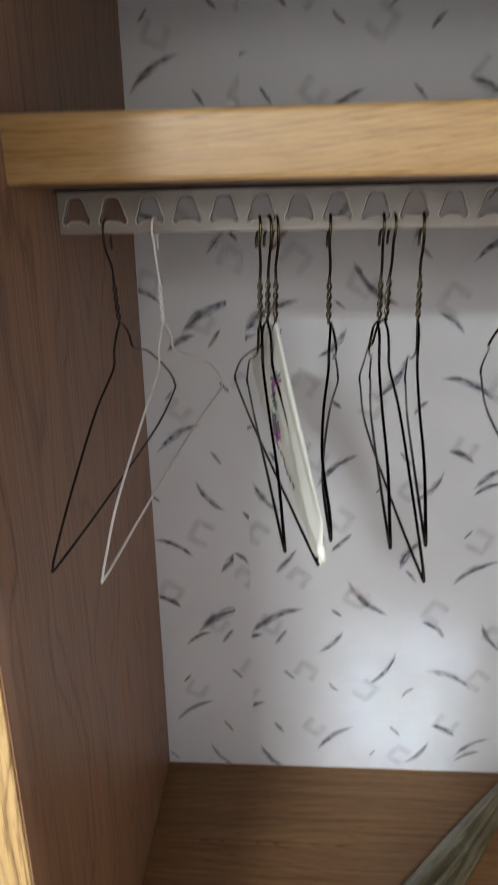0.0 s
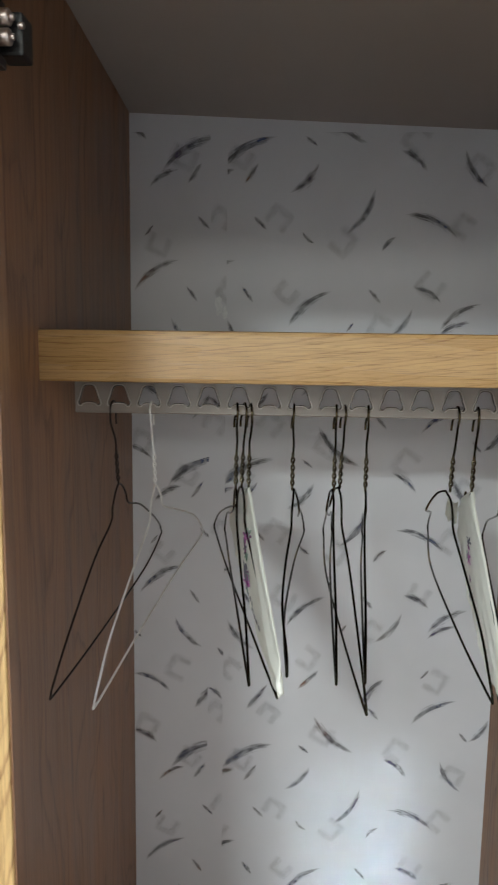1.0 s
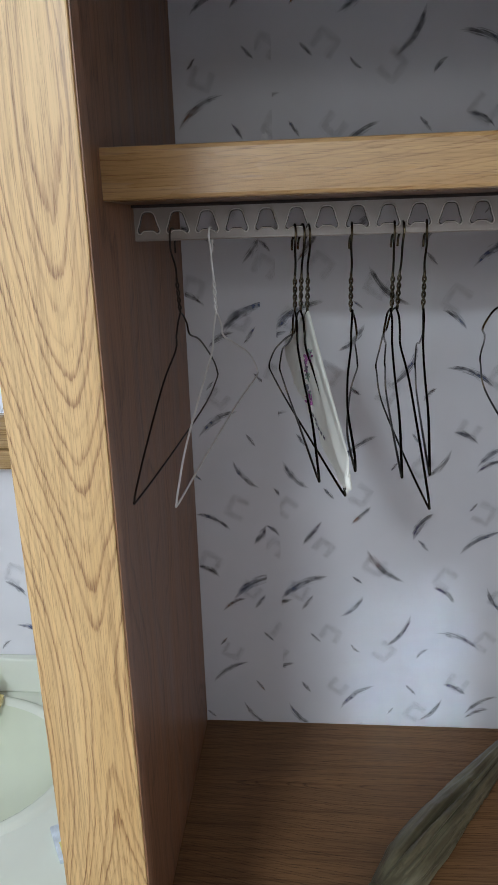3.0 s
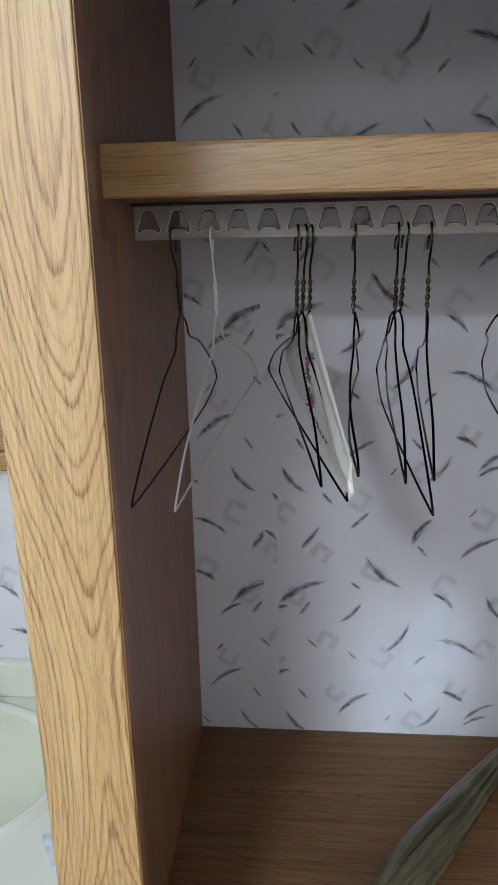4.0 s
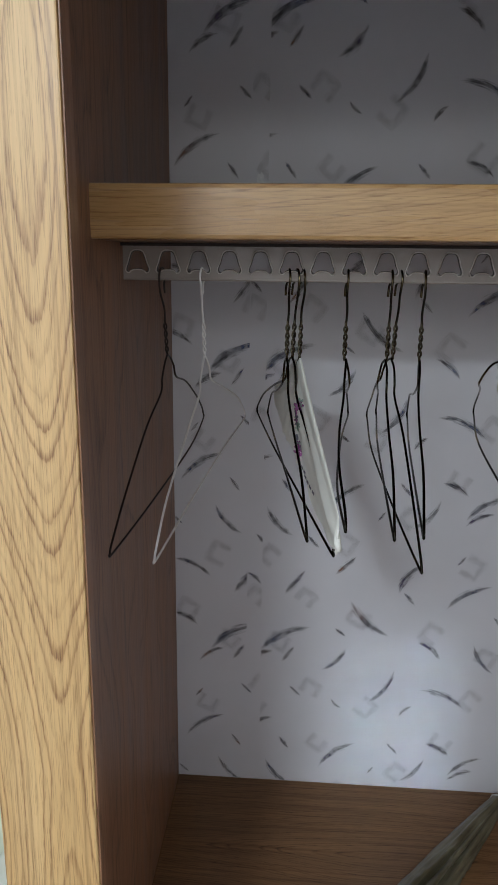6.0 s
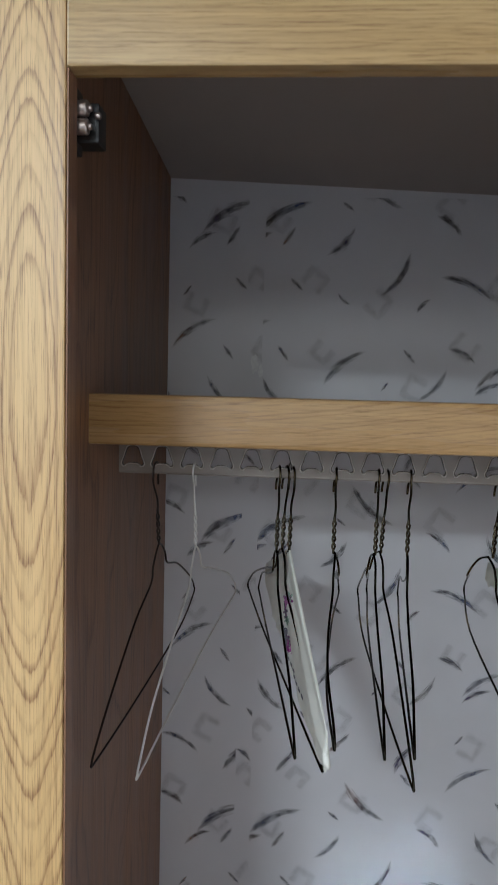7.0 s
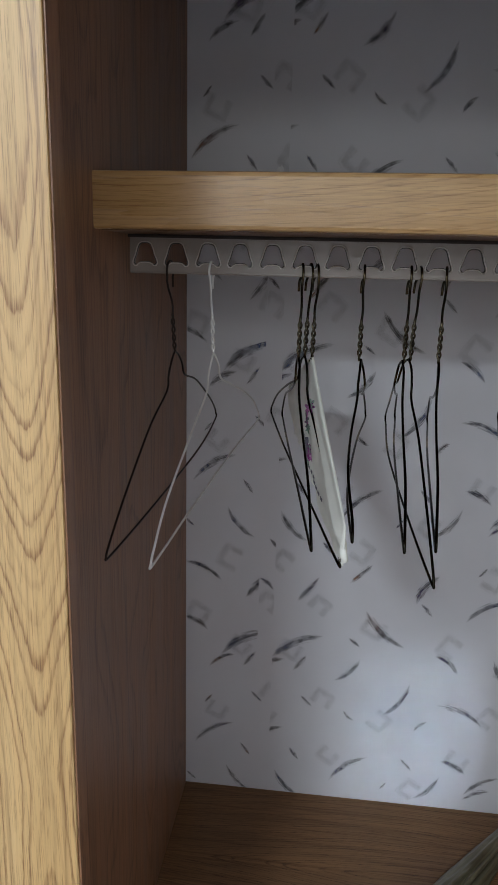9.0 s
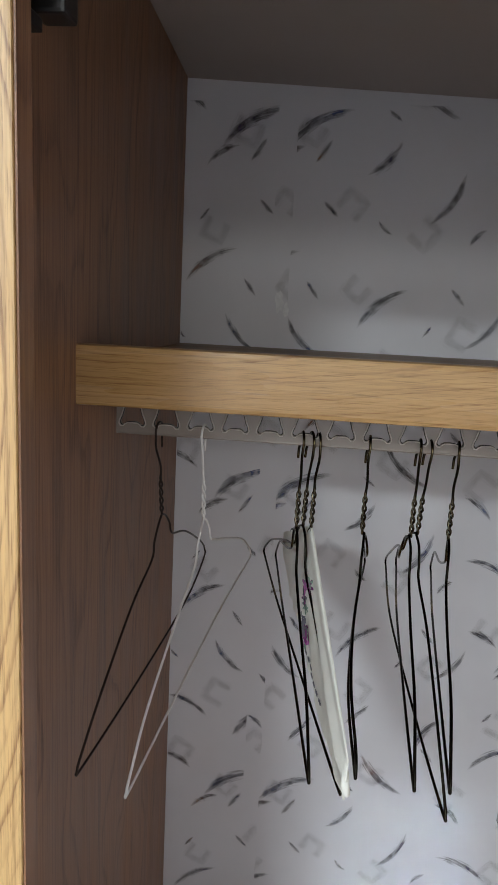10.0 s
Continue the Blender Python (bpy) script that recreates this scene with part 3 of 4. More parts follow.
BR = "bare bronze wire hanger hooked in the rail"
hanger(0.043, -9, 8.5, WIRE_DARK, "dark brown wire hanger turned towards the opening", 0.0012, 0.015, -0.26)
hanger(0.088, -6, 6.5, WIRE_WHITE, "white-coated wire hanger beside the side panel", 0.0012, 0.010, 0.05, half=0.218)
hanger(0.185, 8, 5, WIRE, BR, drop=-0.006)
hanger(0.194, 15, 8.5, WIRE, BR, drop=0.006, far_bent=0.05)
h_sleeve = hanger(0.2005, 12, 6.0, WIRE, "bronze wire hanger inside a white paper sleeve", far_reach=0.62, lift=0.045)
hanger(0.249, -1, 4, WIRE, BR, drop=-0.016, far_bent=0.20, shoulder=-0.009, bow=0.010)
hanger(0.2965, -2, 5, WIRE, BR, drop=-0.011, far_bent=0.08, shoulder=0.008)
hanger(0.306, 6, 10, WIRE, BR, drop=0.018, far_bent=0.22, shoulder=0.007)
hanger(0.332, -5, 4, WIRE, BR, drop=-0.012, far_bent=0.05, shoulder=-0.003)
hanger(0.431, 2, 8.5, WIRE, BR, drop=0.0, far_bent=0.34, shoulder=0.023)
h_sleeve2 = hanger(0.453, -4, 6, WIRE, "bronze wire hanger inside a white paper sleeve", far_reach=0.22, lift=0.078)
hanger(0.487, -11, 6, WIRE, BR)

# narrow strip of paper pasted over the seam
part("wallpaper_seam", box(0.1195, 0.1447, WALL_Y - 0.0002, WALL_Y + 0.001, FLOOR_Z + 0.001, 2.05), PAPER, bpy.data.objects["wall_north"])
# smear of old paste by the seam, above the shelf
for sx, sz, w, h, seed in ((0.133, 1.786, 0.0065, 0.017, 2), (0.143, 1.775, 0.0045, 0.011, 6)):
    smear = bmesh.new()
    rng = random.Random(seed)
    smear.faces.new([smear.verts.new((sx + w * rng.uniform(0.6, 1.1) * math.cos(k * math.pi / 9), WALL_Y - 0.0016, sz + h * rng.uniform(0.7, 1.1) * math.sin(k * math.pi / 9))) for k in range(18)][::-1])
    part("paste_smear", smear, plain("dried_paste", (0.82, 0.82, 0.83), 0.5, vary=0.08, scale=160), bpy.data.objects["wall_north"], "pale smear of dried paste")
WEST = [(-1.69 + 0.5 * i, -1.69 + 0.5 * (i + 1), -1.77 + 0.5 * i) for i in range(5)]
papered("wallpaper_print", WEST, 0.9, 2.05, lambda y, z, d: (LEFT + d, y, z), bpy.data.objects["wall_west"])
papered("wallpaper_print", [(-0.70, -0.215, -0.80), (-0.215, -0.03, -0.28)], 0.875, 1.262, lambda x, z, d: (x, WALL_Y - d, z), bpy.data.objects["wall_north"])


# ---- paper sleeves over two hangers ----
def along(pairs, u):
    """Straight-line reading of a table of (u, value)."""
    if u <= pairs[0][0]:
        return pairs[0][1]
    for (a, p), (b, q) in zip(pairs, pairs[1:]):
        if u <= b:
            return p + (q - p) * (u - a) / (b - a)
    return pairs[-1][1]


def sleeve(host, seed, inks, label, far, foot_line, torn):
    """A folded paper cover: two creased sheets that meet over the shoulders and at both ends."""
    rng = random.Random(seed)
    ob = tagged(new("hanger_sleeve"), label, "garment cover")
    bm = bmesh.new()
    nu, nv = 56, 22
    near = -0.207
    off = Vector((rng.uniform(0, 9), rng.uniform(0, 9), rng.uniform(0, 9)))

    def point(i, j, side):
        u = near + (far - near) * i / nu
        foot = along(foot_line, u) + 0.0025 * noise.noise(Vector((u * 22, 0, 0)) + off)
        roof = max(-0.094 - 0.5 * abs(u), foot + 0.010)
        e = j / nv
        z = roof + (foot - roof) * e
        puff = 0.0022 + 0.0018 * math.sin(math.pi * min(1, e * 0.8 + 0.06)) * max(0.15, 1 - abs(u / 0.215) ** 3)
        # long creases that run down from the neck, and a few sharp ones across
        fan = (z + 0.09) / (0.06 + abs(u))
        crease = abs(noise.noise(Vector((fan * 8.5, u * 3, side * 3)) + off)) * 0.0065 - 0.0020
        crumple = noise.noise(Vector((u * 12, e * 5, side * 5)) + off) * 0.0016 + abs(noise.noise(Vector((u * 40, z * 38, side * 7)) + off)) * 0.0013
        edge = min(1, 0.45 + e * 2.4) * min(1, 0.25 + (nu - i) / 4, 0.25 + i / 4)
        return Vector((side * edge * (puff + max(-0.0006, crease + crumple)), u, z))

    grid = {}
    for side in (-1, 1):
        for i in range(nu + 1):
            for j in range(nv + 1):
                grid[side, i, j] = bm.verts.new(point(i, j, side))
    for side in (-1, 1):
        for i in range(nu):
            for j in range(nv):
                q = (grid[side, i, j], grid[side, i + 1, j], grid[side, i + 1, j + 1], grid[side, i, j + 1])
                bm.faces.new(q if side > 0 else q[::-1])
    for i in range(nu):
        bm.faces.new((grid[-1, i, 0], grid[-1, i + 1, 0], grid[1, i + 1, 0], grid[1, i, 0]))
    for j in range(nv):
        for i in (0, nu):
            bm.faces.new((grid[-1, i, j], grid[1, i, j], grid[1, i, j + 1], grid[-1, i, j + 1]))
    cover = part("cover", bm, WHITE_PAPER, ob, smooth=True)
    # rolled hem at the near end
    tip = along(foot_line, near)
    hem = tube(smooth_path([(0.000, -0.190, tip + 0.026), (0.001, -0.199, tip + 0.020), (0.000, -0.206, tip + 0.013), (0.002, -0.206, tip + 0.006), (0.004, -0.196, tip + 0.004)], 6), [0.0012 + 0.0024 * math.sin(math.pi * q / 24) for q in range(25)], 10)
    part("rolled_hem", hem, WHITE_PAPER, cover, smooth=True)
    if torn:
        flap = bmesh.new()
        rows = []
        for q in range(9):
            s = q / 8
            rows.append([flap.verts.new((-0.004 - 0.006 * s - 0.004 * math.sin(3 * w) * s, far - 0.004 + (0.036 - 0.018 * w) * s, -0.124 - 0.026 * w - 0.012 * s - 0.004 * math.sin(7 * w + 5 * s))) for w in (0, 0.2, 0.4, 0.6, 0.8, 1.0)])
        for a, c in zip(rows, rows[1:]):
            for k in range(5):
                flap.faces.new((a[k], a[k + 1], c[k + 1], c[k]))
        bmesh.ops.solidify(flap, geom=flap.faces[:], thickness=0.0004)
        part("torn_flap", flap, WHITE_PAPER, cover, "loose torn corner of paper", smooth=True)

    def on_sheet(u, z):
        i = (u - near) / (far - near) * nu
        top, low = point(i, 0, -1).z, point(i, nv, -1).z
        return point(i, max(0, min(nv, (z - top) / (low - top) * nv)), -1).x

    # printed sprays of blossom with small bars of lettering
    for u0, z0, su, sz, count, first in ((-0.034, -0.143, 0.010, 0.008, 6, 0), (-0.037, -0.160, 0.010, 0.006, 6, 2), (-0.044, -0.189, 0.015, 0.010, 11, 0)):
        for k in range(2 if torn else count):
            u, z = u0 + rng.uniform(-su, su), z0 + rng.uniform(-sz, sz)
            ring_r = rng.uniform(0.0035, 0.0095)
            petals = rng.choice((4, 5, 5))
            turn = rng.uniform(0, 6)
            b = bmesh.new()
            ring = []
            for q in range(30):
                a = q * math.pi / 15
                d = ring_r * (0.6 + 0.4 * math.cos(petals * a + turn))
                pu, pz = u + 1.5 * d * math.cos(a), z + d * math.sin(a)
                ring.append((on_sheet(pu, pz) - 0.0008 - 0.00012 * k, pu, pz))
            layers = []
            for lift in (0.0, 0.0003):
                hub = b.verts.new((on_sheet(u, z) - 0.0008 - 0.00012 * k - lift, u, z))
                layers.append((hub, [b.verts.new((x - lift, y, w)) for x, y, w in ring]))
            for hub, rim in layers:
                for q in range(30):
                    b.faces.new((hub, rim[q], rim[(q + 1) % 30]))
            for q in range(30):
                b.faces.new((layers[0][1][q], layers[0][1][(q + 1) % 30], layers[1][1][(q + 1) % 30], layers[1][1][q]))
            part("printed_blossom", b, inks[(first + k) % len(inks)], cover)
    for k in range(7):
        u, z = -0.052 - 0.011 * k, -0.2035 - 0.0012 * k
        if torn:
            break
        x = min(on_sheet(u, z), on_sheet(u - 0.008, z)) - 0.0007
        part("printed_bar", box(x - 0.0004, x, u - 0.008, u, z, z + 0.0028), PRINT_INK, cover)
    ob.matrix_world = host.matrix_world.copy()
    return ob


FOOT_A = [(-0.215, -0.236), (-0.177, -0.234), (-0.084, -0.216), (-0.020, -0.208), (0.049, -0.206), (0.150, -0.187)]
FOOT_B = [(-0.210, -0.228), (-0.143, -0.231), (-0.077, -0.217), (0.005, -0.180), (0.060, -0.156)]
PRINT_INK = plain("grey_ink", (0.16, 0.15, 0.18), 0.6)
PURPLE = plain("purple_ink", (0.20, 0.025, 0.16), 0.6, vary=0.25, scale=200)
PINK = plain("pink_ink", (0.48, 0.16, 0.40), 0.6, vary=0.3, scale=200)
GREEN = plain("green_ink", (0.30, 0.42, 0.34), 0.6, vary=0.2, scale=200)
sleeve(h_sleeve, 3, [PURPLE, PINK, PRINT_INK, GREEN], "crumpled white paper hanger sleeve printed with purple blossom", 0.148, FOOT_A, False)
sleeve(h_sleeve2, 8, [PURPLE, PRINT_INK, GREEN, PINK], "creased white paper hanger sleeve with a torn corner", 0.058, FOOT_B, True)


# ---- rolled bundle on the wardrobe floor ----
def cling_film():
    m, n, links, b = material("smoky_plastic")
    mp = mapped(n, links, (1, 1, 1), (0, 0, -51))
    t = node(n, "TexNoise", Scale=14.0, Detail=4.0)
    links.new(mp.outputs[0], t.inputs["Vector"])
    # drawn-out folds along the roll
    along_roll = node(n, "Mapping", Scale=(5, 120, 120))
    links.new(mp.outputs[0], along_roll.inputs["Vector"])
    fold = node(n, "TexNoise", Scale=1.0, Detail=3.0, Roughness=0.6)
    links.new(along_roll.outputs[0], fold.inputs["Vector"])
    r = ramp(n, [(0.3, (0.085, 0.072, 0.040)), (0.55, (0.128, 0.113, 0.068)), (0.75, (0.190, 0.172, 0.112))])
    links.new(t.outputs["Fac"], r.inputs[0])
    pale = ramp(n, [(0.38, (0.62, 0.60, 0.55)), (0.52, (1, 1, 1)), (0.68, (1.35, 1.35, 1.35))])
    links.new(fold.outputs["Fac"], pale.inputs[0])
    links.new(mixed(n, links, r.outputs[0], pale.outputs[0], 0.9, "MULTIPLY"), b.inputs["Base Color"])
    b.inputs["Roughness"].default_value = 0.4
    b.inputs["Coat Weight"].default_value = 0.5
    b.inputs["Coat Roughness"].default_value = 0.2
    bump(n, links, fold.outputs["Fac"], b, 0.5, 0.003)
    return m


FILM = cling_film()
WHITE_CORD = plain("white_cord", (0.62, 0.62, 0.58), 0.6, vary=0.1, scale=90)
ROLL_A, ROLL_B = Vector((0.293, 0.672, FLOOR_Z + 0.032)), Vector((0.566, 1.0115, FLOOR_Z + 0.038))


def bundle():
    ob = tagged(new("wrapped_bundle"), "long bundle wrapped in smoky grey-green plastic, lying on the wardrobe floor", "bundle")
    axis = (ROLL_B - ROLL_A)
    d = axis.normalized()
    side = d.cross(Vector((0, 0, 1))).normalized()
    up = side.cross(d)
    bm = bmesh.new()
    nu, nv = 120, 96
    rows = []
    for i in range(nu + 1):
        e = i / nu
        t = e * axis.length
        base = 0.0285 * (1 + 0.30 * math.exp(-((e - 0.27) / 0.24) ** 2)) * (0.62 + 0.38 * min(1, e / 0.143) ** 0.8) * (1 - 0.58 * (max(0, e - 0.52) / 0.48) ** 1.35)
        row = []
        for k in range(nv):
            a = 2 * math.pi * k / nv
            tw = a + 0.9 * e + 0.25 * noise.noise(Vector((e * 4, 1.3, 0)))
            ridge = abs(noise.noise(Vector((math.cos(tw) * 1.7, math.sin(tw) * 1.7, e * 1.3 + 2))))
            fine = abs(noise.noise(Vector((math.cos(tw) * 5.5, math.sin(tw) * 5.5, e * 1.9 + 5))))
            wrinkle = noise.noise(Vector((math.cos(tw) * 3, math.sin(tw) * 3, e * 16)))
            gully = math.exp(-((a - 1.55 + 0.5 * (e - 0.4)) / 0.12) ** 2) * math.sin(math.pi * min(1, e * 1.25))
            sharp = (1 - abs(noise.noise(Vector((math.cos(tw) * 4.2, math.sin(tw) * 4.2, e * 1.1 + 9))))) ** 5
            folded = 1 / (1 + math.exp((a - 1.75) * 7)) + (a > 4.6)
            gully += 0.8 * math.exp(-((a - 1.08 + 0.25 * e) / 0.07) ** 2) * math.sin(math.pi * min(1, e * 1.1)) + 0.5 * math.exp(-((a - 0.72 - 0.2 * e) / 0.06) ** 2) * e
            pucker = 0.16 * math.exp(-((e - 0.60) / 0.022) ** 2 - ((a - 1.42) / 0.16) ** 2)
            pleat = abs(math.sin(a * 6.5 + 1.3 * e + 1.6 * noise.noise(Vector((a * 0.8, e * 2.2, 3))))) ** 0.7
            r = base * (1.02 + pucker + 0.085 * folded * (pleat - 0.6) - 0.16 * ridge - 0.08 * fine + 0.03 * wrinkle + 0.035 * abs(noise.noise(Vector((math.cos(tw) * 6, math.sin(tw) * 6, e * 26 + tw * 2)))) - 0.46 * gully + folded * (0.15 * sharp - 0.14))
            p = ROLL_A + d * t + side * (r * math.cos(a)) + up * (r * 0.95 * math.sin(a))
            p.z = max(p.z, FLOOR_Z + 0.0012)
            row.append(bm.verts.new(p))
        rows.append(row)
    for r0, r1 in zip(rows, rows[1:]):
        for k in range(nv):
            bm.faces.new((r0[k], r0[(k + 1) % nv], r1[(k + 1) % nv], r1[k]))
    bm.faces.new(rows[0][::-1])
    bm.faces.new(rows[-1])
    body = part("wrapped_body", bm, FILM, ob, smooth=True)
    # the far end drawn together by a white cord, and the gathered, tied near end with its ruffle
    cord = [ROLL_B - d * 0.006 + side * (0.0128 * math.cos(q * 2 * math.pi / 28)) + up * (0.0122 * math.sin(q * 2 * math.pi / 28)) for q in range(28)]
    part("cord", tube(cord, 0.0013, 8, closed=True), WHITE_CORD, ob, "white cord", smooth=True)
    tie = [ROLL_A + d * 0.004 + side * (0.0200 * math.cos(q * 2 * math.pi / 28)) + up * (0.0185 * math.sin(q * 2 * math.pi / 28)) for q in range(28)]
    part("tie", tube(tie, 0.0022, 8, closed=True), FILM, ob, "twisted plastic tie", smooth=True)
    bm = bmesh.new()
    rows = []
    for i in range(13):
        e = i / 12
        row = []
        for k in range(72):
            a = 2 * math.pi * k / 72
            r = 0.0180 + 0.021 * e + 0.010 * e * math.sin(a * 9 + 2 * e) + 0.005 * e * math.sin(a * 4 + 1)
            p = ROLL_A - d * (0.06 * e) + side * (r * math.cos(a)) + up * (r * 0.8 * math.sin(a))
            p.z = max(p.z - 0.012 * e, FLOOR_Z + 0.0012 + 0.0004 * (k % 3))
            row.append(bm.verts.new(p))
        rows.append(row)
    for r0, r1 in zip(rows, rows[1:]):
        for k in range(72):
            bm.faces.new((r0[(k + 1) % 72], r0[k], r1[k], r1[(k + 1) % 72]))
    part("ruffled_end", bm, FILM, ob, "gathered plastic ruffle", smooth=True)
    return ob


bundle()


# ---- roller catch behind the upright ----
def rod(x0, x1, y, z, r, bevel=0.0008):
    return tube([(x0, y, z), (x0 + bevel, y, z), (x1 - bevel, y, z), (x1, y, z)], [r - bevel, r, r, r - bevel], 20)


catch = part("roller_catch", box(0.0400, 0.0500, 0.4225, 0.4245, 1.903, 1.946, 0.0005), BLACK, wardrobe, "black double roller catch with steel rollers")
part("catch_body", box(0.0430, 0.0610, 0.440, 0.460, 1.915, 1.942, 0.002), BLACK, catch)
part("catch_arm", box(0.0420, 0.0500, 0.4247, 0.4398, 1.9395, 1.9465, 0.0012), BLACK, catch)
part("catch_arm", box(0.0420, 0.0500, 0.4247, 0.4398, 1.9050, 1.9118, 0.0012), BLACK, catch)
for z in (1.9350, 1.9230):
    part("roller", rod(0.0440, 0.0560, 0.432, z, 0.0053), STEEL, catch, "steel roller", smooth=True)
    part("roller_pin", rod(0.0561, 0.0585, 0.432, z, 0.0022, 0.0004), STEEL, catch, smooth=True)
part("catch_screw", rod(0.0590, 0.0630, 0.4375, 1.9320, 0.0022, 0.0006), STEEL, catch, smooth=True)

# ---- washstand beside the wardrobe ----
COUNTER = 0.80
VX0, VX1, VY0 = LEFT + 0.001, -0.031, 0.607
vanity = tagged(new("washstand"), "oak washstand with a one-piece cream basin top", "washstand")
shell = bmesh.new()
for a in ((VX0, VX1 - 0.002, VY0 + 0.02, VY0 + 0.038), (VX0, VX1 - 0.002, WALL_Y - 0.019, WALL_Y - 0.001), (VX0, VX0 + 0.018, VY0 + 0.0381, WALL_Y - 0.0191), (VX1 - 0.020, VX1 - 0.002, VY0 + 0.0381, WALL_Y - 0.0191)):
    box(a[0], a[1], a[2], a[3], 0.0, COUNTER - 0.0305, 0, shell)
part("cabinet", shell, OAK_STILE, vanity, "golden oak cabinet")


def basin_top():
    """Slab with an oval bowl and a raised rim, all in one casting."""
    bm = bmesh.new()
    cx, cy = -0.46, 0.850
    n = 72
    rings = []
    bowl = bmesh.new()
    prof = [(None, 0.0), (1.0, 0.0), (0.975, 0.006), (0.94, 0.009), (0.91, 0.007), (0.88, 0.001), (0.86, -0.008), (0.82, -0.045), (0.73, -0.095), (0.55, -0.135), (0.25, -0.155), (0.06, -0.158)]
    for s, dz in prof:
        ring = []
        for k in range(n):
            a = 2 * math.pi * k / n
            c, q = math.cos(a), math.sin(a)
            if s is None:
                sx = ((VX1 - cx) if c > 0 else (cx - VX0)) / max(abs(c), 1e-6)
                sy = ((WALL_Y - 0.002 - cy) if q > 0 else (cy - VY0)) / max(abs(q), 1e-6)
                f = min(sx, sy)
                ring.append(bm.verts.new((cx + c * f, cy + q * f, COUNTER)))
            else:
                ring.append(bm.verts.new((cx + 0.275 * s * c, cy + 0.195 * s * q, COUNTER + dz)))
        rings.append(ring)
    cut = 5
    for a, b in zip(rings[:cut + 1], rings[1:cut + 1]):
        for k in range(n):
            bm.faces.new((a[k], a[(k + 1) % n], b[(k + 1) % n], b[k]))
    deep = [[bowl.verts.new(v.co) for v in ring] for ring in rings[cut:]]
    for a, b in zip(deep, deep[1:]):
        for k in range(n):
            bowl.faces.new((a[k], a[(k + 1) % n], b[(k + 1) % n], b[k]))
    bowl.faces.new(deep[-1])
    for ring in rings[cut + 1:]:
        for v in ring:
            bm.verts.remove(v)
    low = [bm.verts.new((v.co.x, v.co.y, COUNTER - 0.03)) for v in rings[0]]
    for k in range(n):
        bm.faces.new((low[k], low[(k + 1) % n], rings[0][(k + 1) % n], rings[0][k]))
    bmesh.ops.recalc_face_normals(bm, faces=bm.faces[:])
    bmesh.ops.recalc_face_normals(bowl, faces=bowl.faces[:])
    for f in bowl.faces:
        if f.normal.z < 0:
            f.normal_flip()
    return bm, bowl


slab, bowl = basin_top()
# greener cream than the top, darkened to carry the shade in the hollow
part("bowl", bowl, plain("shaded_cream", (0.70, 0.73, 0.59), 0.16, vary=0.03, scale=8), vanity, "cream-green oval bowl, coloured darker for the shade inside it", smooth=True)
top = part("basin_top", slab, CULTURED, vanity, "glossy cream cultured-marble top with an oval bowl")
for p in top.data.polygons:
    p.use_smooth = abs(p.normal.z) < 0.999
part("splashback", box(VX0, VX1, WALL_Y - 0.020, WALL_Y - 0.0012, COUNTER + 0.0005, COUNTER + 0.075, 0.004), CULTURED, vanity)


def crystal():
    m, n, links, b = material("clear_acrylic")
    b.inputs["Base Color"].default_value = (0.95, 0.97, 0.98, 1)
    b.inputs["Transmission Weight"].default_value = 0.9
    b.inputs["Roughness"].default_value = 0.06
    b.inputs["IOR"].default_value = 1.49
    return m


tap = tagged(new("basin_tap"), "polished brass basin tap with clear faceted knobs", "tap")
for x in (-0.420, -0.550):
    bm = bmesh.new()
    lo = [bm.verts.new((x + 0.030 * sx, 0.995 + 0.026 * sy, COUNTER + 0.0101)) for sx, sy in ((-1, -1), (1, -1), (1.15, 0), (1, 1), (-1, 1))]
    mid = [bm.verts.new((v.co.x, v.co.y, COUNTER + 0.018)) for v in lo]
    hi = [bm.verts.new((x + (v.co.x - x) * 0.62, 0.995 + (v.co.y - 0.995) * 0.62, COUNTER + 0.030)) for v in lo]
    for a, b in ((lo, mid), (mid, hi)):
        for k in range(5):
            bm.faces.new((a[k], a[(k + 1) % 5], b[(k + 1) % 5], b[k]))
    bm.faces.new(hi)
    bm.faces.new(lo[::-1])
    base = part("brass_base", bm, BRASS, tap, "polished brass base")
    knob = bmesh.new()
    prof = [(0.010, 0.0305), (0.014, 0.036), (0.023, 0.044), (0.025, 0.056), (0.022, 0.068), (0.012, 0.074), (0.001, 0.075)]
    rows = [[knob.verts.new((x + r * (1 + 0.06 * (k % 2)) * math.cos(k * math.pi / 9), 0.995 + r * (1 + 0.06 * (k % 2)) * math.sin(k * math.pi / 9), COUNTER + z)) for k in range(18)] for r, z in prof]
    for a, b in zip(rows, rows[1:]):
        for k in range(18):
            knob.faces.new((a[k], a[(k + 1) % 18], b[(k + 1) % 18], b[k]))
    knob.faces.new(rows[-1])
    knob.faces.new(rows[0][::-1])
    part("knob", knob, crystal(), base, "clear faceted knob")
part("spout", tube(smooth_path([(-0.485, 1.0, COUNTER + 0.0102), (-0.485, 0.995, COUNTER + 0.05), (-0.485, 0.95, COUNTER + 0.075), (-0.485, 0.90, COUNTER + 0.06)], 6), 0.010, 14), BRASS, tap, smooth=True)

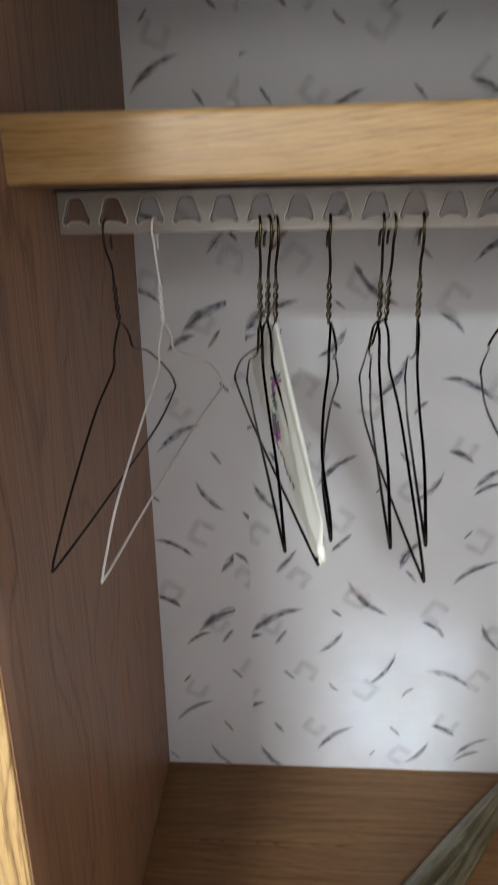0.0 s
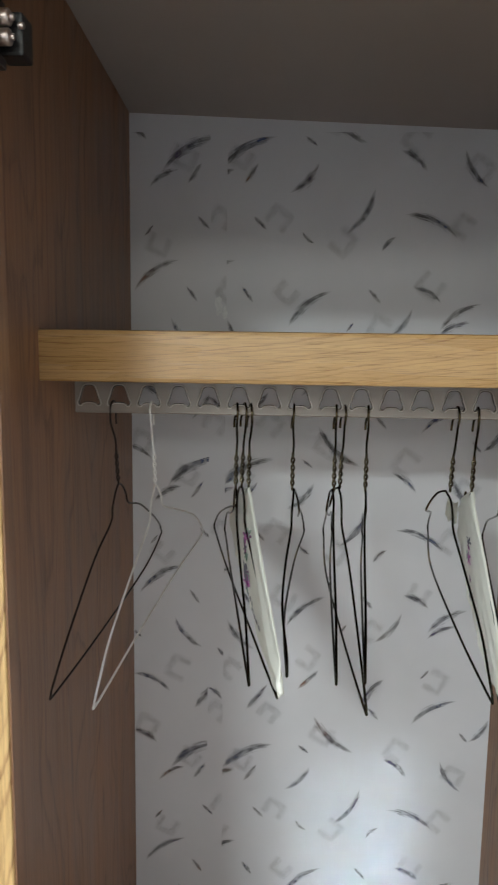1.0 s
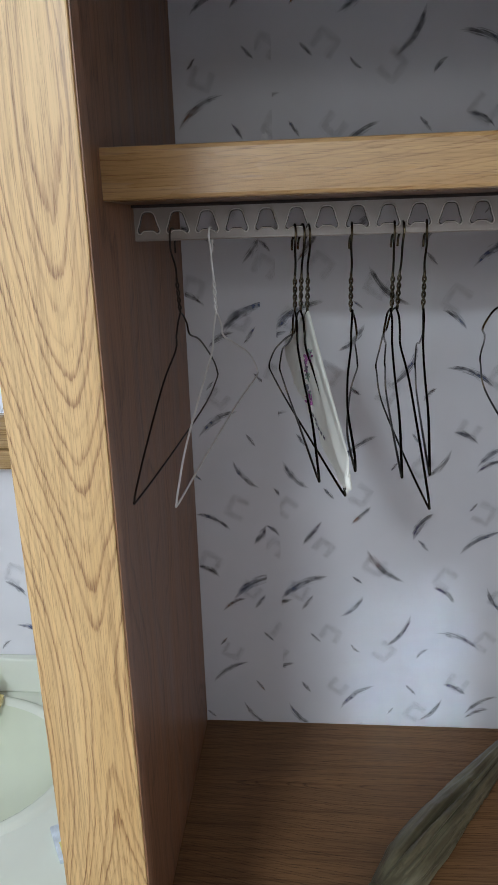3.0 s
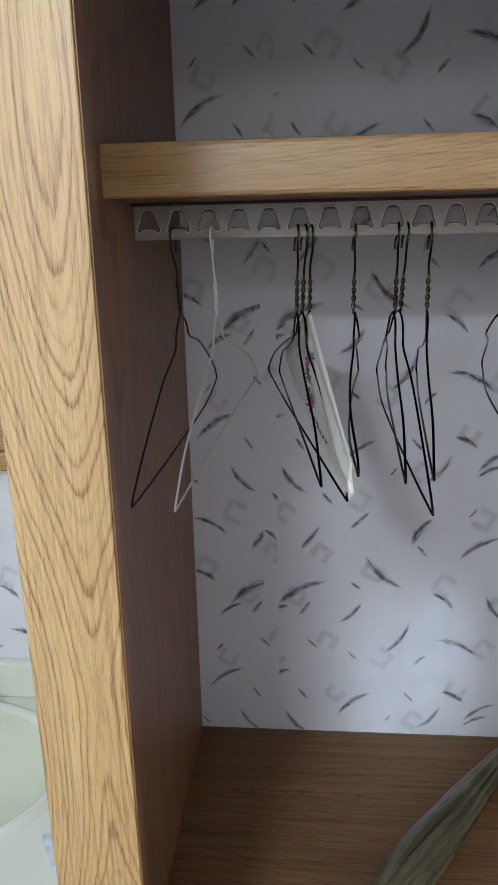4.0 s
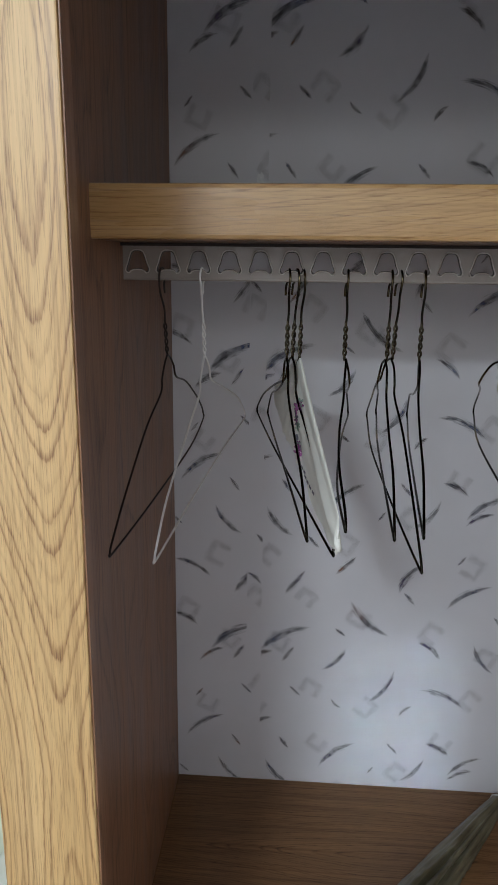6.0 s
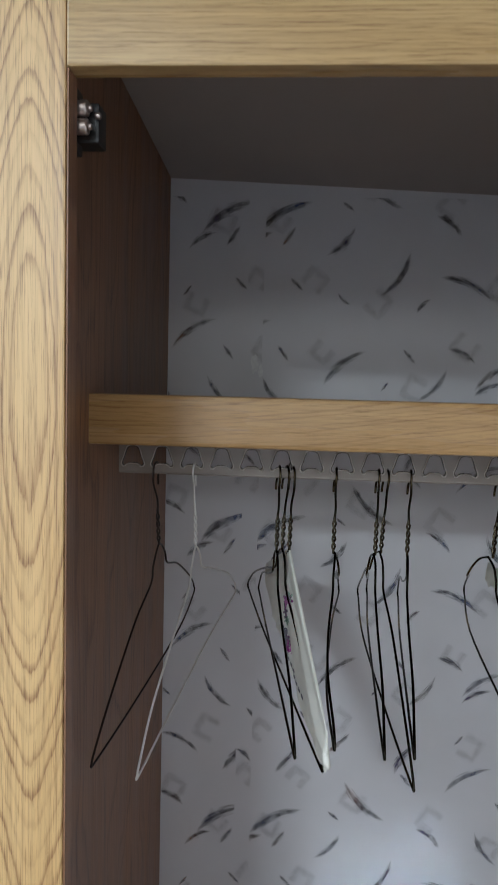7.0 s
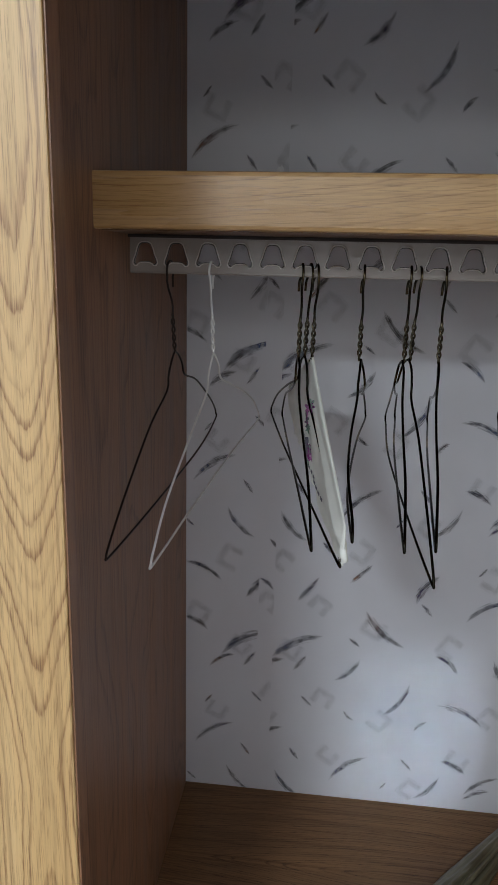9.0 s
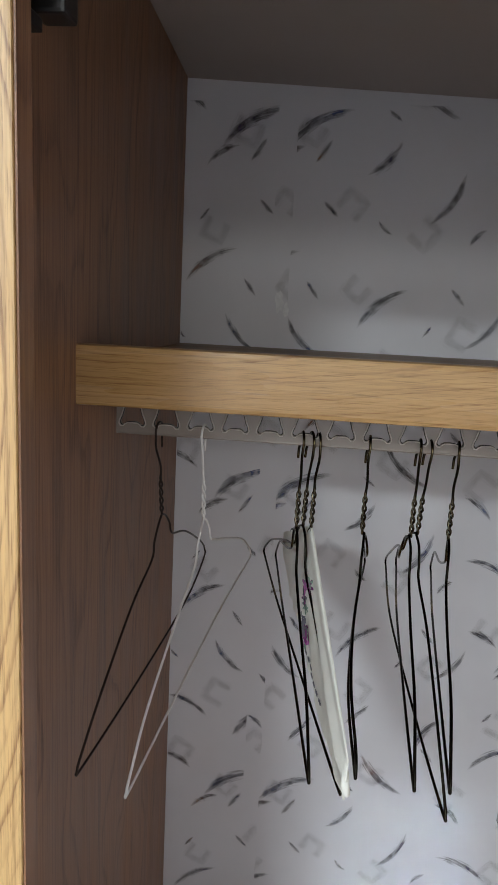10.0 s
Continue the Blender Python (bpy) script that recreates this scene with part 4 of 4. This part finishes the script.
packet = tagged(new("soap_packet"), "small flat printed packet lying on the washstand top", "packet")
pk = part("wrapper", box(-0.034, 0.034, -0.022, 0.022, 0.0, 0.008, 0.002), plain("pale_wrapper", (0.62, 0.68, 0.74), 0.35, vary=0.2, scale=90), packet)
part("printed_patch", box(0.002, 0.026, -0.016, 0.004, 0.0081, 0.0086), plain("yellow_ink", (0.75, 0.68, 0.2), 0.4, vary=0.15, scale=200), pk, "yellow printed patch")
part("printed_patch", box(-0.028, -0.004, -0.010, 0.016, 0.0081, 0.0086), plain("blue_ink", (0.35, 0.48, 0.62), 0.4, vary=0.3, scale=220), pk, "mottled blue printed patch")
packet.matrix_world = pose(-0.156, 0.710, COUNTER + 0.0005, 0, 0, -58)

# ---- framed mirror over the washstand ----
def mirror_glass():
    m, n, links, b = material("silvered_glass")
    b.inputs["Base Color"].default_value = (0.90, 0.94, 0.95, 1)
    b.inputs["Metallic"].default_value = 1.0
    b.inputs["Roughness"].default_value = 0.01
    return m


mirror = tagged(new("wall_mirror"), "large oak-framed wall mirror over the washstand", "mirror")
MX0, MX1, MZ0, MZ1 = -1.15, -0.04, 1.362, 1.905
part("glass", box(MX0, MX1, WALL_Y - 0.010, WALL_Y - 0.003, MZ0 - 0.004, MZ1 + 0.004), mirror_glass(), mirror, "clear silvered glass")
part("frame_rail", box(MX0 - 0.05, MX1, WALL_Y - 0.024, WALL_Y - 0.0025, 1.303, MZ0, 0.004), OAK_RAIL, mirror, "golden oak frame rail")
part("frame_rail", box(MX0 - 0.05, MX1, WALL_Y - 0.024, WALL_Y - 0.0025, MZ1, MZ1 + 0.06, 0.004), OAK_RAIL, mirror, "golden oak frame rail")
part("frame_stile", box(MX0 - 0.05, MX0, WALL_Y - 0.024, WALL_Y - 0.0025, MZ0 + 0.0005, MZ1 - 0.0005, 0.004), OAK_STILE, mirror)
part("ledge", box(MX0 - 0.05, MX1, WALL_Y - 0.034, WALL_Y - 0.0025, 1.268, 1.3025, 0.003), OAK_RAIL, mirror, "oak ledge under the frame")


# ---- coral towel on the far side wall, seen in the mirror ----
def towel():
    ob = tagged(new("hanging_towel"), "coral pink towel with a dark hem hanging on the wall", "towel")
    for name, z0, z1, mat in (("cloth", 1.02, 1.56, plain("coral_cloth", (0.72, 0.27, 0.20), 0.85, vary=0.12, scale=40, bumpy=0.2)), ("hem", 0.985, 1.0198, plain("plum_cloth", (0.13, 0.035, 0.06), 0.85, vary=0.12, scale=40))):
        bm = bmesh.new()
        rows = []
        for j in range(19):
            z = z0 + (z1 - z0) * j / 18
            rows.append([bm.verts.new((LEFT + 0.022 + 0.012 * math.sin(q * 0.55 + 0.8 * math.sin(z * 9)) + 0.004 * math.sin(q * 1.7 + z * 14), -0.60 + 0.34 * q / 40 + 0.03 * (1.56 - z) * 0, z)) for q in range(41)])
        for a, b in zip(rows, rows[1:]):
            for k in range(40):
                bm.faces.new((a[k], a[k + 1], b[k + 1], b[k]))
        bmesh.ops.solidify(bm, geom=bm.faces[:], thickness=0.006)
        part(name, bm, mat, ob, smooth=True)
    part("towel_rail", tube([(LEFT + 0.001, -0.62, 1.565), (LEFT + 0.03, -0.62, 1.565), (LEFT + 0.03, -0.24, 1.565), (LEFT + 0.001, -0.24, 1.565)], 0.005, 10), BRASS, ob, "brass rail", smooth=True)
    return ob


towel()


# ---- maroon cloth over the washstand's front edge ----
def front_cloth():
    ob = tagged(new("hand_towel"), "maroon cloth hanging against the front of the washstand", "cloth")
    bm = bmesh.new()
    rows = []
    for j in range(15):
        z = 0.30 + 0.5008 * j / 14
        rows.append([bm.verts.new((-0.52 + 0.47 * q / 48, VY0 - 0.0062 - 0.002 * math.sin(q * 0.6 + z * 3) * (1 - j / 16), z)) for q in range(49)])
    for a, b in zip(rows, rows[1:]):
        for k in range(48):
            bm.faces.new((a[k], a[k + 1], b[k + 1], b[k]))
    bmesh.ops.solidify(bm, geom=bm.faces[:], thickness=-0.004)
    part("cloth", bm, plain("maroon_cloth", (0.14, 0.022, 0.040), 0.85, vary=0.15, scale=60, bumpy=0.2), ob, smooth=True)
    return ob


front_cloth()
